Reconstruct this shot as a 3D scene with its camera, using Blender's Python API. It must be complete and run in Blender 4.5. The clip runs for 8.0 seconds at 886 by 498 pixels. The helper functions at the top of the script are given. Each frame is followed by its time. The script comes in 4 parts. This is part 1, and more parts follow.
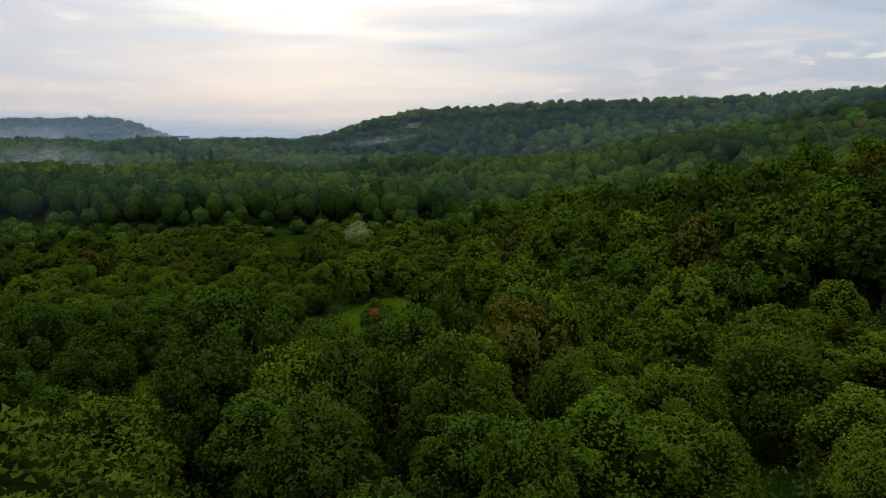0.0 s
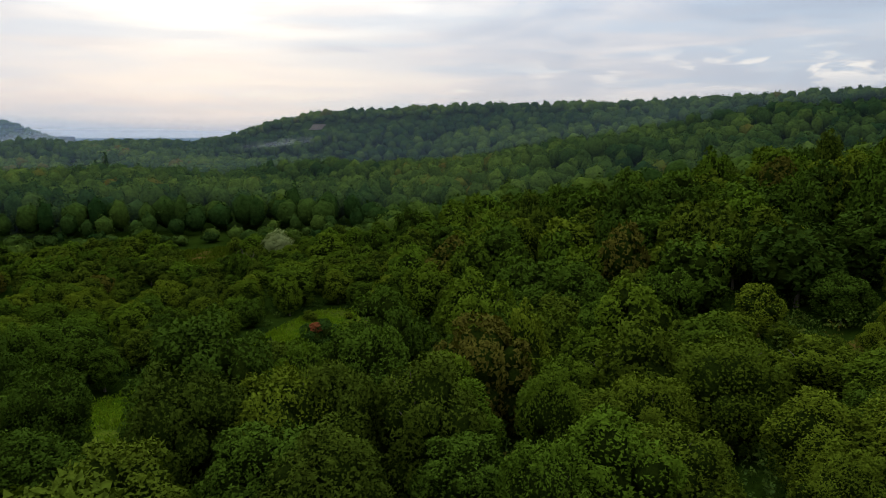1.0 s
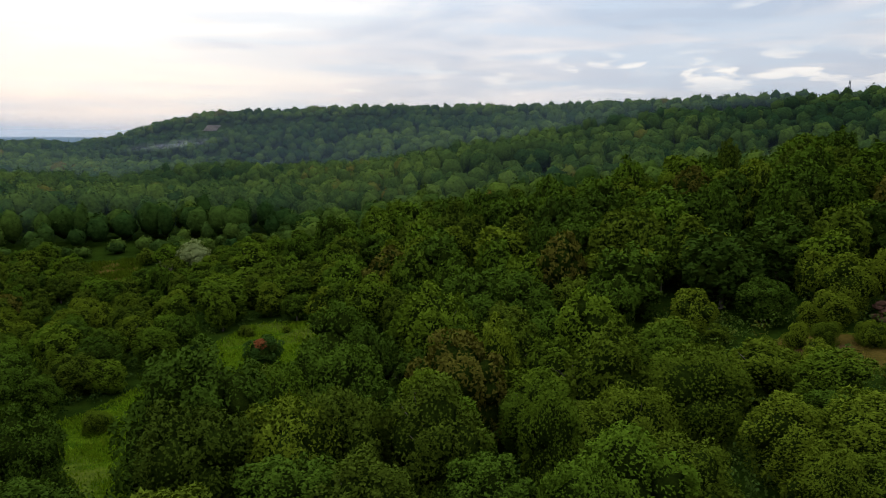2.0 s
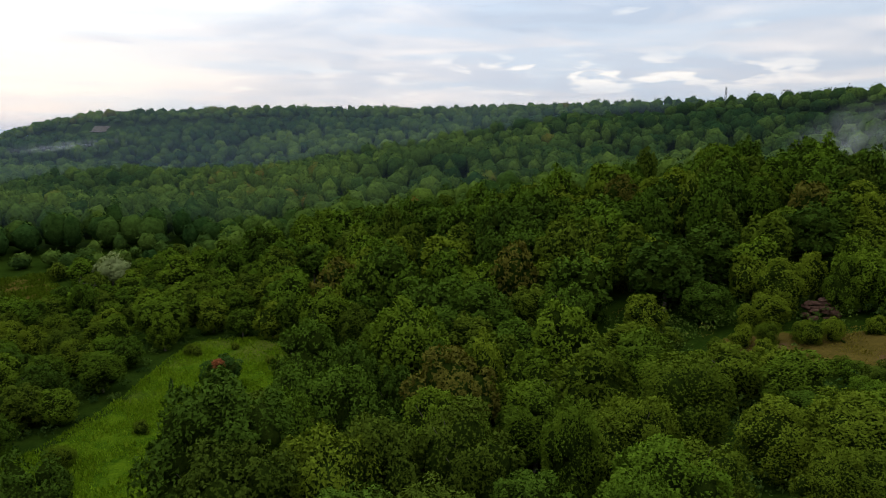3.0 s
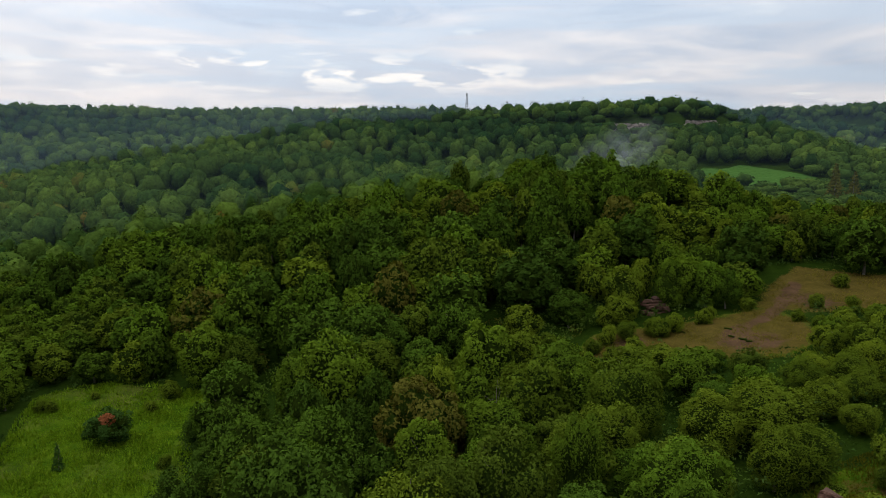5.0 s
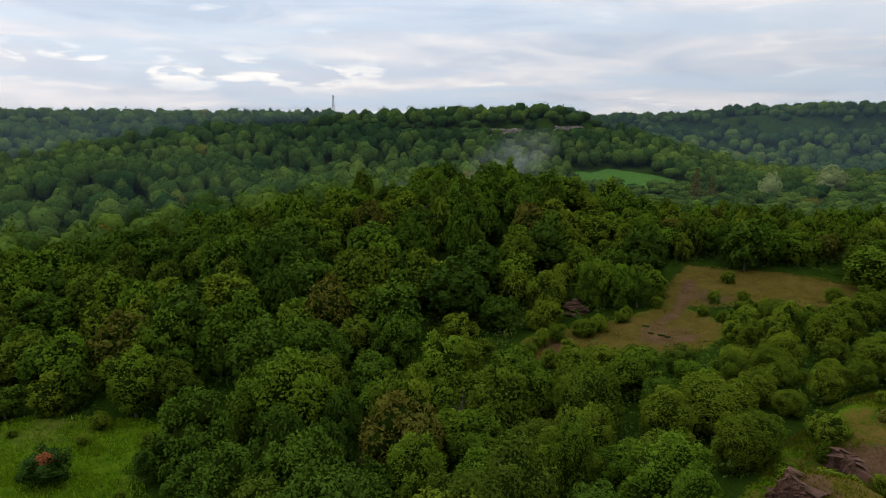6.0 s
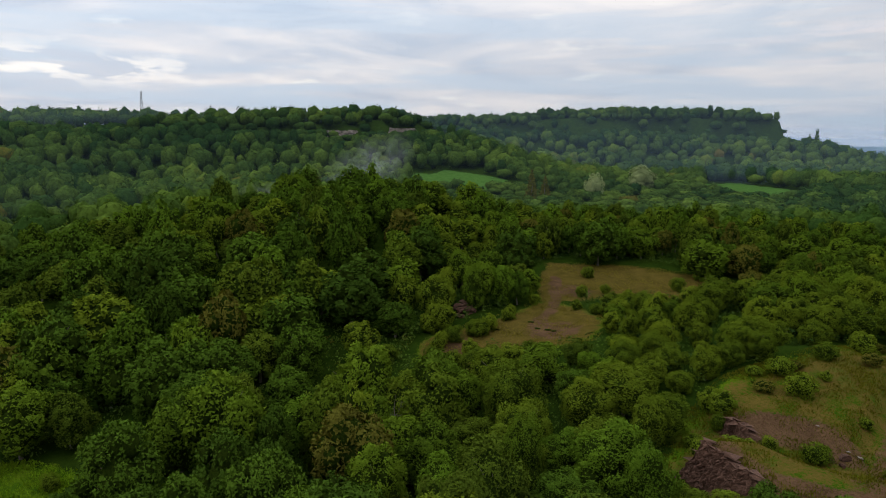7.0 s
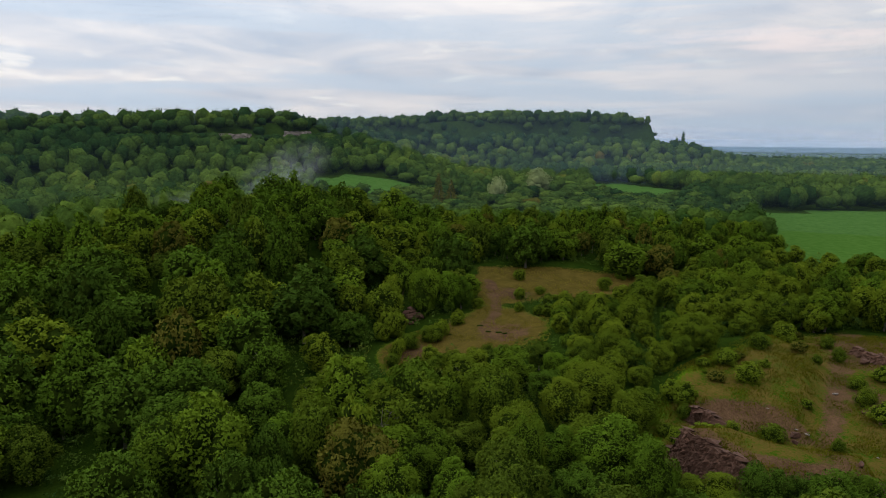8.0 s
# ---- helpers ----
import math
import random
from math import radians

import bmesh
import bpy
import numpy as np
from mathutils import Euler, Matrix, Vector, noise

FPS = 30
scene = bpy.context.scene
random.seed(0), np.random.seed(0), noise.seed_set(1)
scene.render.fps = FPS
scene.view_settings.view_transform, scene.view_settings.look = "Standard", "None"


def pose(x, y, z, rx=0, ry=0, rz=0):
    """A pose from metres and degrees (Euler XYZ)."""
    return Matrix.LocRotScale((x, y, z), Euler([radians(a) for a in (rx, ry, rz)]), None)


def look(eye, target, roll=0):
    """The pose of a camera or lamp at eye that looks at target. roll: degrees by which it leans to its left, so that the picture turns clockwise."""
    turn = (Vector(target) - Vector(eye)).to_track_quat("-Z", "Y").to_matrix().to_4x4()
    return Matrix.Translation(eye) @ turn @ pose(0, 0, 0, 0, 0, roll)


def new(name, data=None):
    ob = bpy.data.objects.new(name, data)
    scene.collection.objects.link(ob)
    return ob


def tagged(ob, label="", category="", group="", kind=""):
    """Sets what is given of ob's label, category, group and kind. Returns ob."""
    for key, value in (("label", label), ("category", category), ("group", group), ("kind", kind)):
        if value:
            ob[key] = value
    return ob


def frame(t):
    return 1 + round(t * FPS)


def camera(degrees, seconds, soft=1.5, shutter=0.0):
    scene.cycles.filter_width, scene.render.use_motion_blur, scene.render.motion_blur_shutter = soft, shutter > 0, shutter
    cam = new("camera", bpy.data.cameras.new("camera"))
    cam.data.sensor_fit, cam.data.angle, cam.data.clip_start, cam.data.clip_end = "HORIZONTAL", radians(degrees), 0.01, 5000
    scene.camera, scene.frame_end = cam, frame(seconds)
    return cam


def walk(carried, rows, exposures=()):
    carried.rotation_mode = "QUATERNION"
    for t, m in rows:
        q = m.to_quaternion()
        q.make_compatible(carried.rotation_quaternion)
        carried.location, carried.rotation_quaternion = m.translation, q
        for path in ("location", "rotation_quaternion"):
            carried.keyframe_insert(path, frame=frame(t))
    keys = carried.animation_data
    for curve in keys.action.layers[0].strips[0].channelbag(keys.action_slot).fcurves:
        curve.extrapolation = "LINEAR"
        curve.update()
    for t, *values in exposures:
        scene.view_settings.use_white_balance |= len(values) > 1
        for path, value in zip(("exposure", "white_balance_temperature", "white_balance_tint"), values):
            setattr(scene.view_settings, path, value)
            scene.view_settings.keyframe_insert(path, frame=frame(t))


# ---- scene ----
cam = camera(64.5, 8.0, soft=0.75)
# seconds, place, and turn about x, y, z in degrees
ROWS = [
    (0.0, 0.0, 0.0, 34.0, 81.10, 0.15, 0.00),
    (0.5, -2.8, -0.2, 34.9, 81.08, 0.13, -4.09),
    (1.0, -6.0, -0.2, 35.8, 81.10, 0.09, -8.08),
    (1.5, -9.7, 0.0, 36.8, 81.09, -0.01, -12.34),
    (3.0, -23.3, 3.1, 39.9, 81.10, -0.19, -25.12),
    (3.5, -28.4, 5.0, 41.1, 81.08, -0.22, -29.23),
    (4.0, -33.4, 7.3, 42.2, 81.07, -0.26, -33.23),
    (4.5, -38.8, 10.2, 43.4, 81.05, -0.31, -37.68),
    (5.0, -44.1, 13.5, 44.4, 81.08, -0.46, -45.99),
    (5.2, -45.9, 15.1, 44.8, 81.14, -0.55, -48.88),
    (6.3, -56.7, 25.3, 47.1, 81.23, -0.60, -62.47),
    (6.5, -58.7, 27.6, 47.6, 81.21, -0.66, -66.85),
    (7.0, -62.5, 33.4, 48.5, 81.27, -0.62, -72.27),
    (7.5, -65.7, 39.8, 49.4, 81.32, -0.58, -77.32),
    (8.0, -68.2, 46.3, 50.3, 81.40, -0.56, -82.27),
]
walk(cam, [(t, pose(*rest)) for t, *rest in ROWS], [(0.0, -0.48), (1.5, -0.30), (3.5, -0.11), (8.0, -0.08)])

# ---- daylight: a cloudy evening, the sun low behind thin cloud ----
SUN_AZIMUTH, SUN_HEIGHT = 11.0, 16.0  # degrees to the left of +y, degrees up
az, el = radians(SUN_AZIMUTH), radians(SUN_HEIGHT)
to_sun = Vector((-math.sin(az) * math.cos(el), math.cos(az) * math.cos(el), math.sin(el)))
lamp = bpy.data.lights.new("sun", "SUN")
lamp.energy, lamp.angle, lamp.color = 1.0, radians(16), (1.0, 0.93, 0.80)
sun = new("sun", lamp)
sun.matrix_world = look(to_sun * 900, (0, 0, 0))


class Nodes:
    """A short way to write a node tree."""

    def __init__(self, tree):
        self.tree = tree
        tree.nodes.clear()

    def add(self, kind, inputs=None, **settings):
        node = self.tree.nodes.new(kind)
        for key, value in settings.items():
            setattr(node, key, value)
        for key, value in (inputs or {}).items():
            if isinstance(value, bpy.types.NodeSocket):
                self.tree.links.new(value, node.inputs[key])
            else:
                node.inputs[key].default_value = value
        return node

    def math(self, op, a, b=0.0, c=0.0):
        node = self.add("ShaderNodeMath", {0: a, 1: b, 2: c}, operation=op)
        return node.outputs[0]

    def mix(self, fac, a, b, blend="MIX"):
        node = self.add("ShaderNodeMix", data_type="RGBA", blend_type=blend)
        for key, value in ((0, fac), (6, a), (7, b)):
            if isinstance(value, bpy.types.NodeSocket):
                self.tree.links.new(value, node.inputs[key])
            else:
                node.inputs[key].default_value = value if key == 0 else (*value, 1.0)[:4]
        return node.outputs[2]

    def ramp(self, fac, *stops):
        node = self.add("ShaderNodeValToRGB", {0: fac})
        while len(node.color_ramp.elements) < len(stops):
            node.color_ramp.elements.new(0.5)
        for e, (at, colour) in zip(node.color_ramp.elements, stops):
            e.position = at
            e.color = (*colour, 1) if isinstance(colour, tuple) else (colour, colour, colour, 1)
        return node.outputs[0]

    def noise(self, vector, scale, detail=4.0, rough=0.55, warp=0.0):
        node = self.add("ShaderNodeTexNoise", {"Scale": scale, "Detail": detail, "Roughness": rough, "Distortion": warp})
        if vector is not None:
            self.tree.links.new(vector, node.inputs["Vector"])
        return node.outputs[0]


def build_sky():
    world = bpy.data.worlds.new("sky")
    scene.world = world
    world.use_nodes = True
    n = Nodes(world.node_tree)
    way = n.add("ShaderNodeTexCoord").outputs["Generated"]
    xyz = n.add("ShaderNodeSeparateXYZ", {0: way})
    x, y, z = xyz.outputs
    high = n.math("MAXIMUM", z, 0.0)
    blue = n.add("ShaderNodeTexSky", sky_type="NISHITA", sun_disc=False, sun_elevation=radians(SUN_HEIGHT), sun_rotation=-az, air_density=1.0, dust_density=2.0).outputs[0]
    blue = n.mix(1.0, blue, (0.10, 0.10, 0.10), "MULTIPLY")
    # the cloud layer lies flat overhead: towards the horizon it draws together into bands
    flat = n.math("ADD", high, 0.10)
    place = n.add("ShaderNodeCombineXYZ", {0: n.math("DIVIDE", x, flat), 1: n.math("DIVIDE", y, flat), 2: 0.0}).outputs[0]
    broad = n.noise(place, 0.5, 4.0, 0.5, 0.3)
    fine = n.noise(place, 1.3, 5.0, 0.55, 0.8)
    cover = n.math("ADD", n.math("MULTIPLY", broad, 0.58), n.math("MULTIPLY", fine, 0.42))
    thick = n.ramp(cover, (0.38, 0.0), (0.60, 1.0))
    grey = n.mix(thick, (0.58, 0.69, 0.85), (1.07, 1.04, 1.05))
    towards = n.add("ShaderNodeVectorMath", {0: way, 1: tuple(to_sun)}, operation="DOT_PRODUCT").outputs["Value"]
    glow = n.math("POWER", n.math("MAXIMUM", towards, 0.0), 45.0)
    low = n.math("SUBTRACT", 1.0, n.math("MULTIPLY", high, 3.2))
    low = n.math("MAXIMUM", low, 0.0)
    warm = n.math("MULTIPLY", glow, n.ramp(cover, (0.36, 0.25), (0.6, 1.0)))
    cloud = n.mix(n.math("MULTIPLY", warm, 0.85), grey, (1.10, 1.06, 0.98))
    dusk = n.math("ADD", 0.20, n.math("MULTIPLY", n.math("POWER", n.math("MAXIMUM", towards, 0.0), 8.0), 0.38))
    cloud = n.mix(n.math("MULTIPLY", n.math("MULTIPLY", low, low), dusk), cloud, (1.06, 0.90, 0.86))
    puffs = n.ramp(n.noise(place, 2.4, 4.0, 0.5, 0.2), (0.63, 0.0), (0.72, 1.0))
    cloud = n.mix(n.math("MULTIPLY", puffs, n.math("MULTIPLY", low, 0.8)), cloud, (1.25, 1.22, 1.16))
    # single clouds: a lit gap and a glow near the sun, low cumulus over the ridge, a rosy streak to the east
    turn = n.math("ARCTAN2", x, y)

    def spot(bearing_, rise_, wide, tall):
        u = n.math("DIVIDE", n.math("SUBTRACT", turn, radians(bearing_)), radians(wide))
        v = n.math("DIVIDE", n.math("SUBTRACT", z, rise_), tall)
        return n.math("POWER", 2.718, n.math("MULTIPLY", n.math("ADD", n.math("MULTIPLY", u, u), n.math("MULTIPLY", v, v)), -1.0))

    def torn(across, up, low_, high_, detail=5.0):
        at = n.add("ShaderNodeCombineXYZ", {0: n.math("MULTIPLY", turn, across), 1: n.math("MULTIPLY", z, up), 2: 0.0}).outputs[0]
        return n.ramp(n.noise(at, 1.0, detail, 0.55, 0.3), (low_, 0.0), (high_, 1.0))

    streaks = torn(4.0, 34.0, 0.40, 0.62)
    heaps = torn(13.0, 46.0, 0.52, 0.60)
    bands = n.math("MULTIPLY", torn(2.2, 30.0, 0.46, 0.57), n.math("ADD", 0.25, n.math("MULTIPLY", low, 0.7)))
    cloud = n.mix(bands, cloud, (0.70, 0.82, 0.97))
    cloud = n.mix(n.math("MULTIPLY", spot(-4, 0.075, 15, 0.035), n.math("ADD", 0.25, n.math("MULTIPLY", streaks, 0.6))), cloud, (1.30, 1.20, 1.06))
    cloud = n.mix(n.math("MULTIPLY", spot(-14, 0.07, 24, 0.05), 0.3), cloud, (1.12, 0.98, 0.95))
    cloud = n.mix(n.math("MULTIPLY", spot(-7, 0.175, 15, 0.045), n.math("ADD", 0.12, n.math("MULTIPLY", streaks, 0.88))), cloud, (1.42, 1.39, 1.30))
    cloud = n.mix(n.math("MULTIPLY", spot(38, 0.085, 24, 0.03), torn(7.0, 24.0, 0.42, 0.58, 3.0)), cloud, (0.72, 0.78, 0.90))
    cloud = n.mix(n.math("MULTIPLY", spot(38, 0.088, 19, 0.022), heaps), cloud, (1.30, 1.24, 1.18))
    cloud = n.mix(n.math("MULTIPLY", spot(107, 0.125, 14, 0.03), n.math("MULTIPLY", torn(5.0, 40.0, 0.48, 0.62), 0.8)), cloud, (1.25, 1.10, 1.08))
    cloud = n.mix(n.math("MULTIPLY", spot(112, 0.05, 22, 0.05), 0.6), cloud, (0.72, 0.85, 1.02))
    colour = n.mix(0.95, blue, cloud)
    # an overcast sky is brightest overhead
    side = n.math("ADD", 0.95, n.math("MULTIPLY", n.math("ADD", n.math("MULTIPLY", x, -math.sin(az)), n.math("MULTIPLY", y, math.cos(az))), 0.20))
    rise = n.math("ADD", 0.81, n.math("MULTIPLY", n.math("POWER", high, 1.4), 2.3))
    colour = n.mix(1.0, colour, n.add("ShaderNodeCombineXYZ", {0: n.math("MULTIPLY", rise, side), 1: n.math("MULTIPLY", rise, side), 2: n.math("MULTIPLY", rise, side)}).outputs[0], "MULTIPLY")
    back = n.add("ShaderNodeBackground", {0: colour, 1: 1.0})
    n.add("ShaderNodeOutputWorld", {0: back.outputs[0]})


build_sky()

# ---- materials ----


def material(name):
    mat = bpy.data.materials.new(name)
    mat.use_nodes = True
    return mat, Nodes(mat.node_tree)


def leaf_material(name, dark, light, shared=False, grain=4.5):
    """Foliage: colour drifts from tree to tree, from spray to spray, and along the crown. shared: the tree's own drift,
    with painted shade, comes from an attribute.
    """
    mat, n = material(name)
    if shared:
        own = n.add("ShaderNodeAttribute", attribute_name="tint_and_shade").outputs["Fac"]
    else:
        own = n.add("ShaderNodeObjectInfo").outputs["Random"]
    spray = n.add("ShaderNodeNewGeometry").outputs["Random Per Island"]
    where = n.add("ShaderNodeTexCoord").outputs["Object"]
    patch = n.noise(where, 0.45, 3.0)
    level = n.math("ADD", n.math("MULTIPLY", own, 0.72 if shared else 0.62), n.math("ADD", n.math("MULTIPLY", spray, 0.16 if shared else 0.22), n.math("MULTIPLY", patch, 0.22)))
    if shared:
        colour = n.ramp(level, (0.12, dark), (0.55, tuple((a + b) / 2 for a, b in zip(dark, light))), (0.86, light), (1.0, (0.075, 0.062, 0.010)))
    else:
        colour = n.mix(level, dark, light)
    # single leaves: lighter and darker flecks
    leaves = n.noise(where, grain, 2.0, 0.6)
    colour = n.mix(1.0, colour, n.ramp(leaves, (0.36, 0.78), (0.62, 1.20)), "MULTIPLY")
    ruffle = n.add("ShaderNodeBump", {"Strength": 0.6, "Distance": 0.4 / grain, "Height": leaves})
    body = n.add("ShaderNodeBsdfPrincipled", {"Base Color": colour, "Roughness": 0.8, "Specular IOR Level": 0.0, "Normal": ruffle.outputs[0]})
    glow = n.add("ShaderNodeBsdfTranslucent", {"Color": n.mix(1.0, colour, (0.95, 1.0, 0.3), "MULTIPLY")})
    both = n.add("ShaderNodeMixShader", {0: 0.15, 1: body.outputs[0], 2: glow.outputs[0]})
    n.add("ShaderNodeOutputMaterial", {0: both.outputs[0]})
    return mat


def rough_material(name, dark, light, scale, bump=0.4, roughness=0.9, fine=6.0, shine=0.3, strata=1.0):
    mat, n = material(name)
    where = n.add("ShaderNodeTexCoord").outputs["Object"]
    where = n.add("ShaderNodeVectorMath", {0: where, 1: (1.0, 1.0, strata)}, operation="MULTIPLY").outputs[0]
    a, b = n.noise(where, scale, 6.0, 0.65), n.noise(where, scale * fine, 4.0, 0.6)
    colour = n.mix(n.ramp(n.math("ADD", n.math("MULTIPLY", a, 0.6), n.math("MULTIPLY", b, 0.4)), (0.32, 0.0), (0.68, 1.0)), dark, light)
    relief = n.add("ShaderNodeBump", {"Strength": bump, "Distance": 0.1, "Height": b})
    body = n.add("ShaderNodeBsdfPrincipled", {"Base Color": colour, "Roughness": roughness, "Specular IOR Level": shine, "Normal": relief.outputs[0]})
    n.add("ShaderNodeOutputMaterial", {0: body.outputs[0]})
    return mat


LEAF_MAPLE = leaf_material("leaf_maple", (0.019, 0.037, 0.006), (0.057, 0.100, 0.009))
LEAF_ASH = leaf_material("leaf_ash", (0.030, 0.055, 0.006), (0.085, 0.130, 0.009))
LEAF_ELDER = leaf_material("leaf_box_elder", (0.038, 0.062, 0.006), (0.108, 0.142, 0.010))
LEAF_OAK = leaf_material("leaf_oak", (0.027, 0.045, 0.006), (0.078, 0.108, 0.009))
LEAF_CHERRY = leaf_material("leaf_cherry", (0.026, 0.050, 0.006), (0.075, 0.127, 0.009))
LEAF_BROWN = leaf_material("leaf_browning", (0.043, 0.044, 0.007), (0.099, 0.091, 0.014))
LEAF_SILVER = leaf_material("leaf_silver", (0.135, 0.165, 0.060), (0.190, 0.225, 0.090))
LEAF_RED = leaf_material("leaf_red", (0.162, 0.050, 0.020), (0.257, 0.090, 0.035))
LEAF_CONIFER = leaf_material("leaf_conifer", (0.020, 0.046, 0.008), (0.048, 0.088, 0.015))
LEAF_WOODS = leaf_material("leaf_woods", (0.012, 0.032, 0.008), (0.068, 0.106, 0.015), shared=True, grain=0.9)
# near-black green: shade inside the crowns put into a colour, also for dark logs
SHADE_AND_LOG = rough_material("crown_shade_and_log", (0.007, 0.013, 0.002), (0.026, 0.042, 0.005), 3.5, bump=1.0, shine=0.0)
BARK = rough_material("bark", (0.055, 0.045, 0.036), (0.150, 0.130, 0.105), 3.0)
DEAD_WOOD = rough_material("dead_wood", (0.075, 0.062, 0.050), (0.17, 0.145, 0.12), 3.0, shine=0.1)
ROCK = rough_material("limestone", (0.07, 0.058, 0.050), (0.23, 0.190, 0.155), 0.35, 0.9, shine=0.1, strata=4.0)
SHALE = rough_material("red_shale", (0.024, 0.012, 0.008), (0.120, 0.064, 0.042), 0.8, 0.9, shine=0.1, strata=5.0)
STEEL = rough_material("galvanised_steel", (0.16, 0.17, 0.18), (0.30, 0.31, 0.32), 1.0, 0.1, 0.5)


def ground_material():
    """Forest floor, meadow grass, bare shale and sown fields, each where the plan has it."""
    mat, n = material("ground")
    where = n.add("ShaderNodeTexCoord").outputs["Object"]
    big, mid, small = n.noise(where, 0.05, 5.0, 0.6), n.noise(where, 0.4, 5.0, 0.6), n.noise(where, 3.0, 5.0, 0.65)
    mixed = n.math("ADD", n.math("MULTIPLY", mid, 0.5), n.math("MULTIPLY", small, 0.5))
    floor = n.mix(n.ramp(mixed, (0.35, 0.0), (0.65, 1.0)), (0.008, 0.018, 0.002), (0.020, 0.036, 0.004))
    grass = n.mix(n.ramp(mixed, (0.40, 0.0), (0.60, 1.0)), (0.018, 0.044, 0.002), (0.060, 0.096, 0.004))
    grass = n.mix(n.ramp(big, (0.52, 0.0), (0.70, 0.55)), grass, (0.090, 0.075, 0.022))
    shale = n.mix(n.ramp(mixed, (0.36, 0.0), (0.64, 1.0)), (0.036, 0.020, 0.010), (0.094, 0.054, 0.028))
    field = n.mix(n.ramp(mid, (0.35, 0.0), (0.65, 1.0)), (0.032, 0.074, 0.011), (0.044, 0.094, 0.016))
    dry = n.mix(n.ramp(mixed, (0.38, 0.0), (0.62, 1.0)), (0.040, 0.032, 0.006), (0.082, 0.058, 0.013))
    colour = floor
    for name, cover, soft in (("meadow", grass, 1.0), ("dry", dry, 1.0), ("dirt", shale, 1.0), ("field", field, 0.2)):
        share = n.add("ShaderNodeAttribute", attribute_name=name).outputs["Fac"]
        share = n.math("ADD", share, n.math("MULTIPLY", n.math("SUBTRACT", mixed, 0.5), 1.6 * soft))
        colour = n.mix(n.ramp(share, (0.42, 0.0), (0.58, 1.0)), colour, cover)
    relief = n.add("ShaderNodeBump", {"Strength": 0.6, "Distance": 0.25, "Height": small})
    body = n.add("ShaderNodeBsdfPrincipled", {"Base Color": colour, "Roughness": 0.95, "Specular IOR Level": 0.0, "Normal": relief.outputs[0]})
    n.add("ShaderNodeOutputMaterial", {0: body.outputs[0]})
    return mat


GROUND = ground_material()

# ---- the lie of the land ----
# brow of the escarpment, seen in plan
BROW = [(60, 1300), (-60, 900), (-175, 800), (-150, 770), (-50, 762), (20, 715), (150, 640), (225, 520), (275, 395), (322, 285), (352, 232), (395, 196),
        (500, 240), (590, 180), (600, 60), (628, -56), (690, -40), (1000, 80), (1700, 400), (1900, 3000), (400, 3000)]


def smooth(a, b, v):
    u = np.clip((np.asarray(v, float) - a) / (b - a), 0, 1)
    return u * u * (3 - 2 * u)


def bell(x, y, cx, cy, sx, sy):
    return np.exp(-((x - cx) / sx) ** 2 - ((y - cy) / sy) ** 2)


def ring_distance(ring, x, y):
    """Signed distance to a closed outline in plan: positive within."""
    best, inside = np.full(np.shape(x), 1e9), np.zeros(np.shape(x), bool)
    for i, (ax, ay) in enumerate(ring):
        bx, by = ring[(i + 1) % len(ring)]
        ux, uy = bx - ax, by - ay
        k = np.clip(((x - ax) * ux + (y - ay) * uy) / (ux * ux + uy * uy), 0, 1)
        best = np.minimum(best, np.hypot(x - ax - k * ux, y - ay - k * uy))
        if ay != by:
            inside ^= ((ay > y) != (by > y)) & (x < ux * (y - ay) / uy + ax)
    return np.where(inside, best, -best)


def brow_distance(x, y):
    return ring_distance(BROW, x, y)


FAR_BROW = [(-2600, 1500), (-1500, 1390), (-900, 1440), (-640, 1390), (-700, 1500), (-1100, 2200)]
MOUND = [(4, 10), (3.8, 21), (8, 25), (12, 26.8), (15.5, 29), (18.5, 27), (18, 22), (13, 17), (11, 9)]
TERRACE = [(27, 25), (28.5, 20), (28, 15), (26, 12), (30, 8.5), (36, 6), (44, 3), (54, 6), (50, 20), (38, 26)]


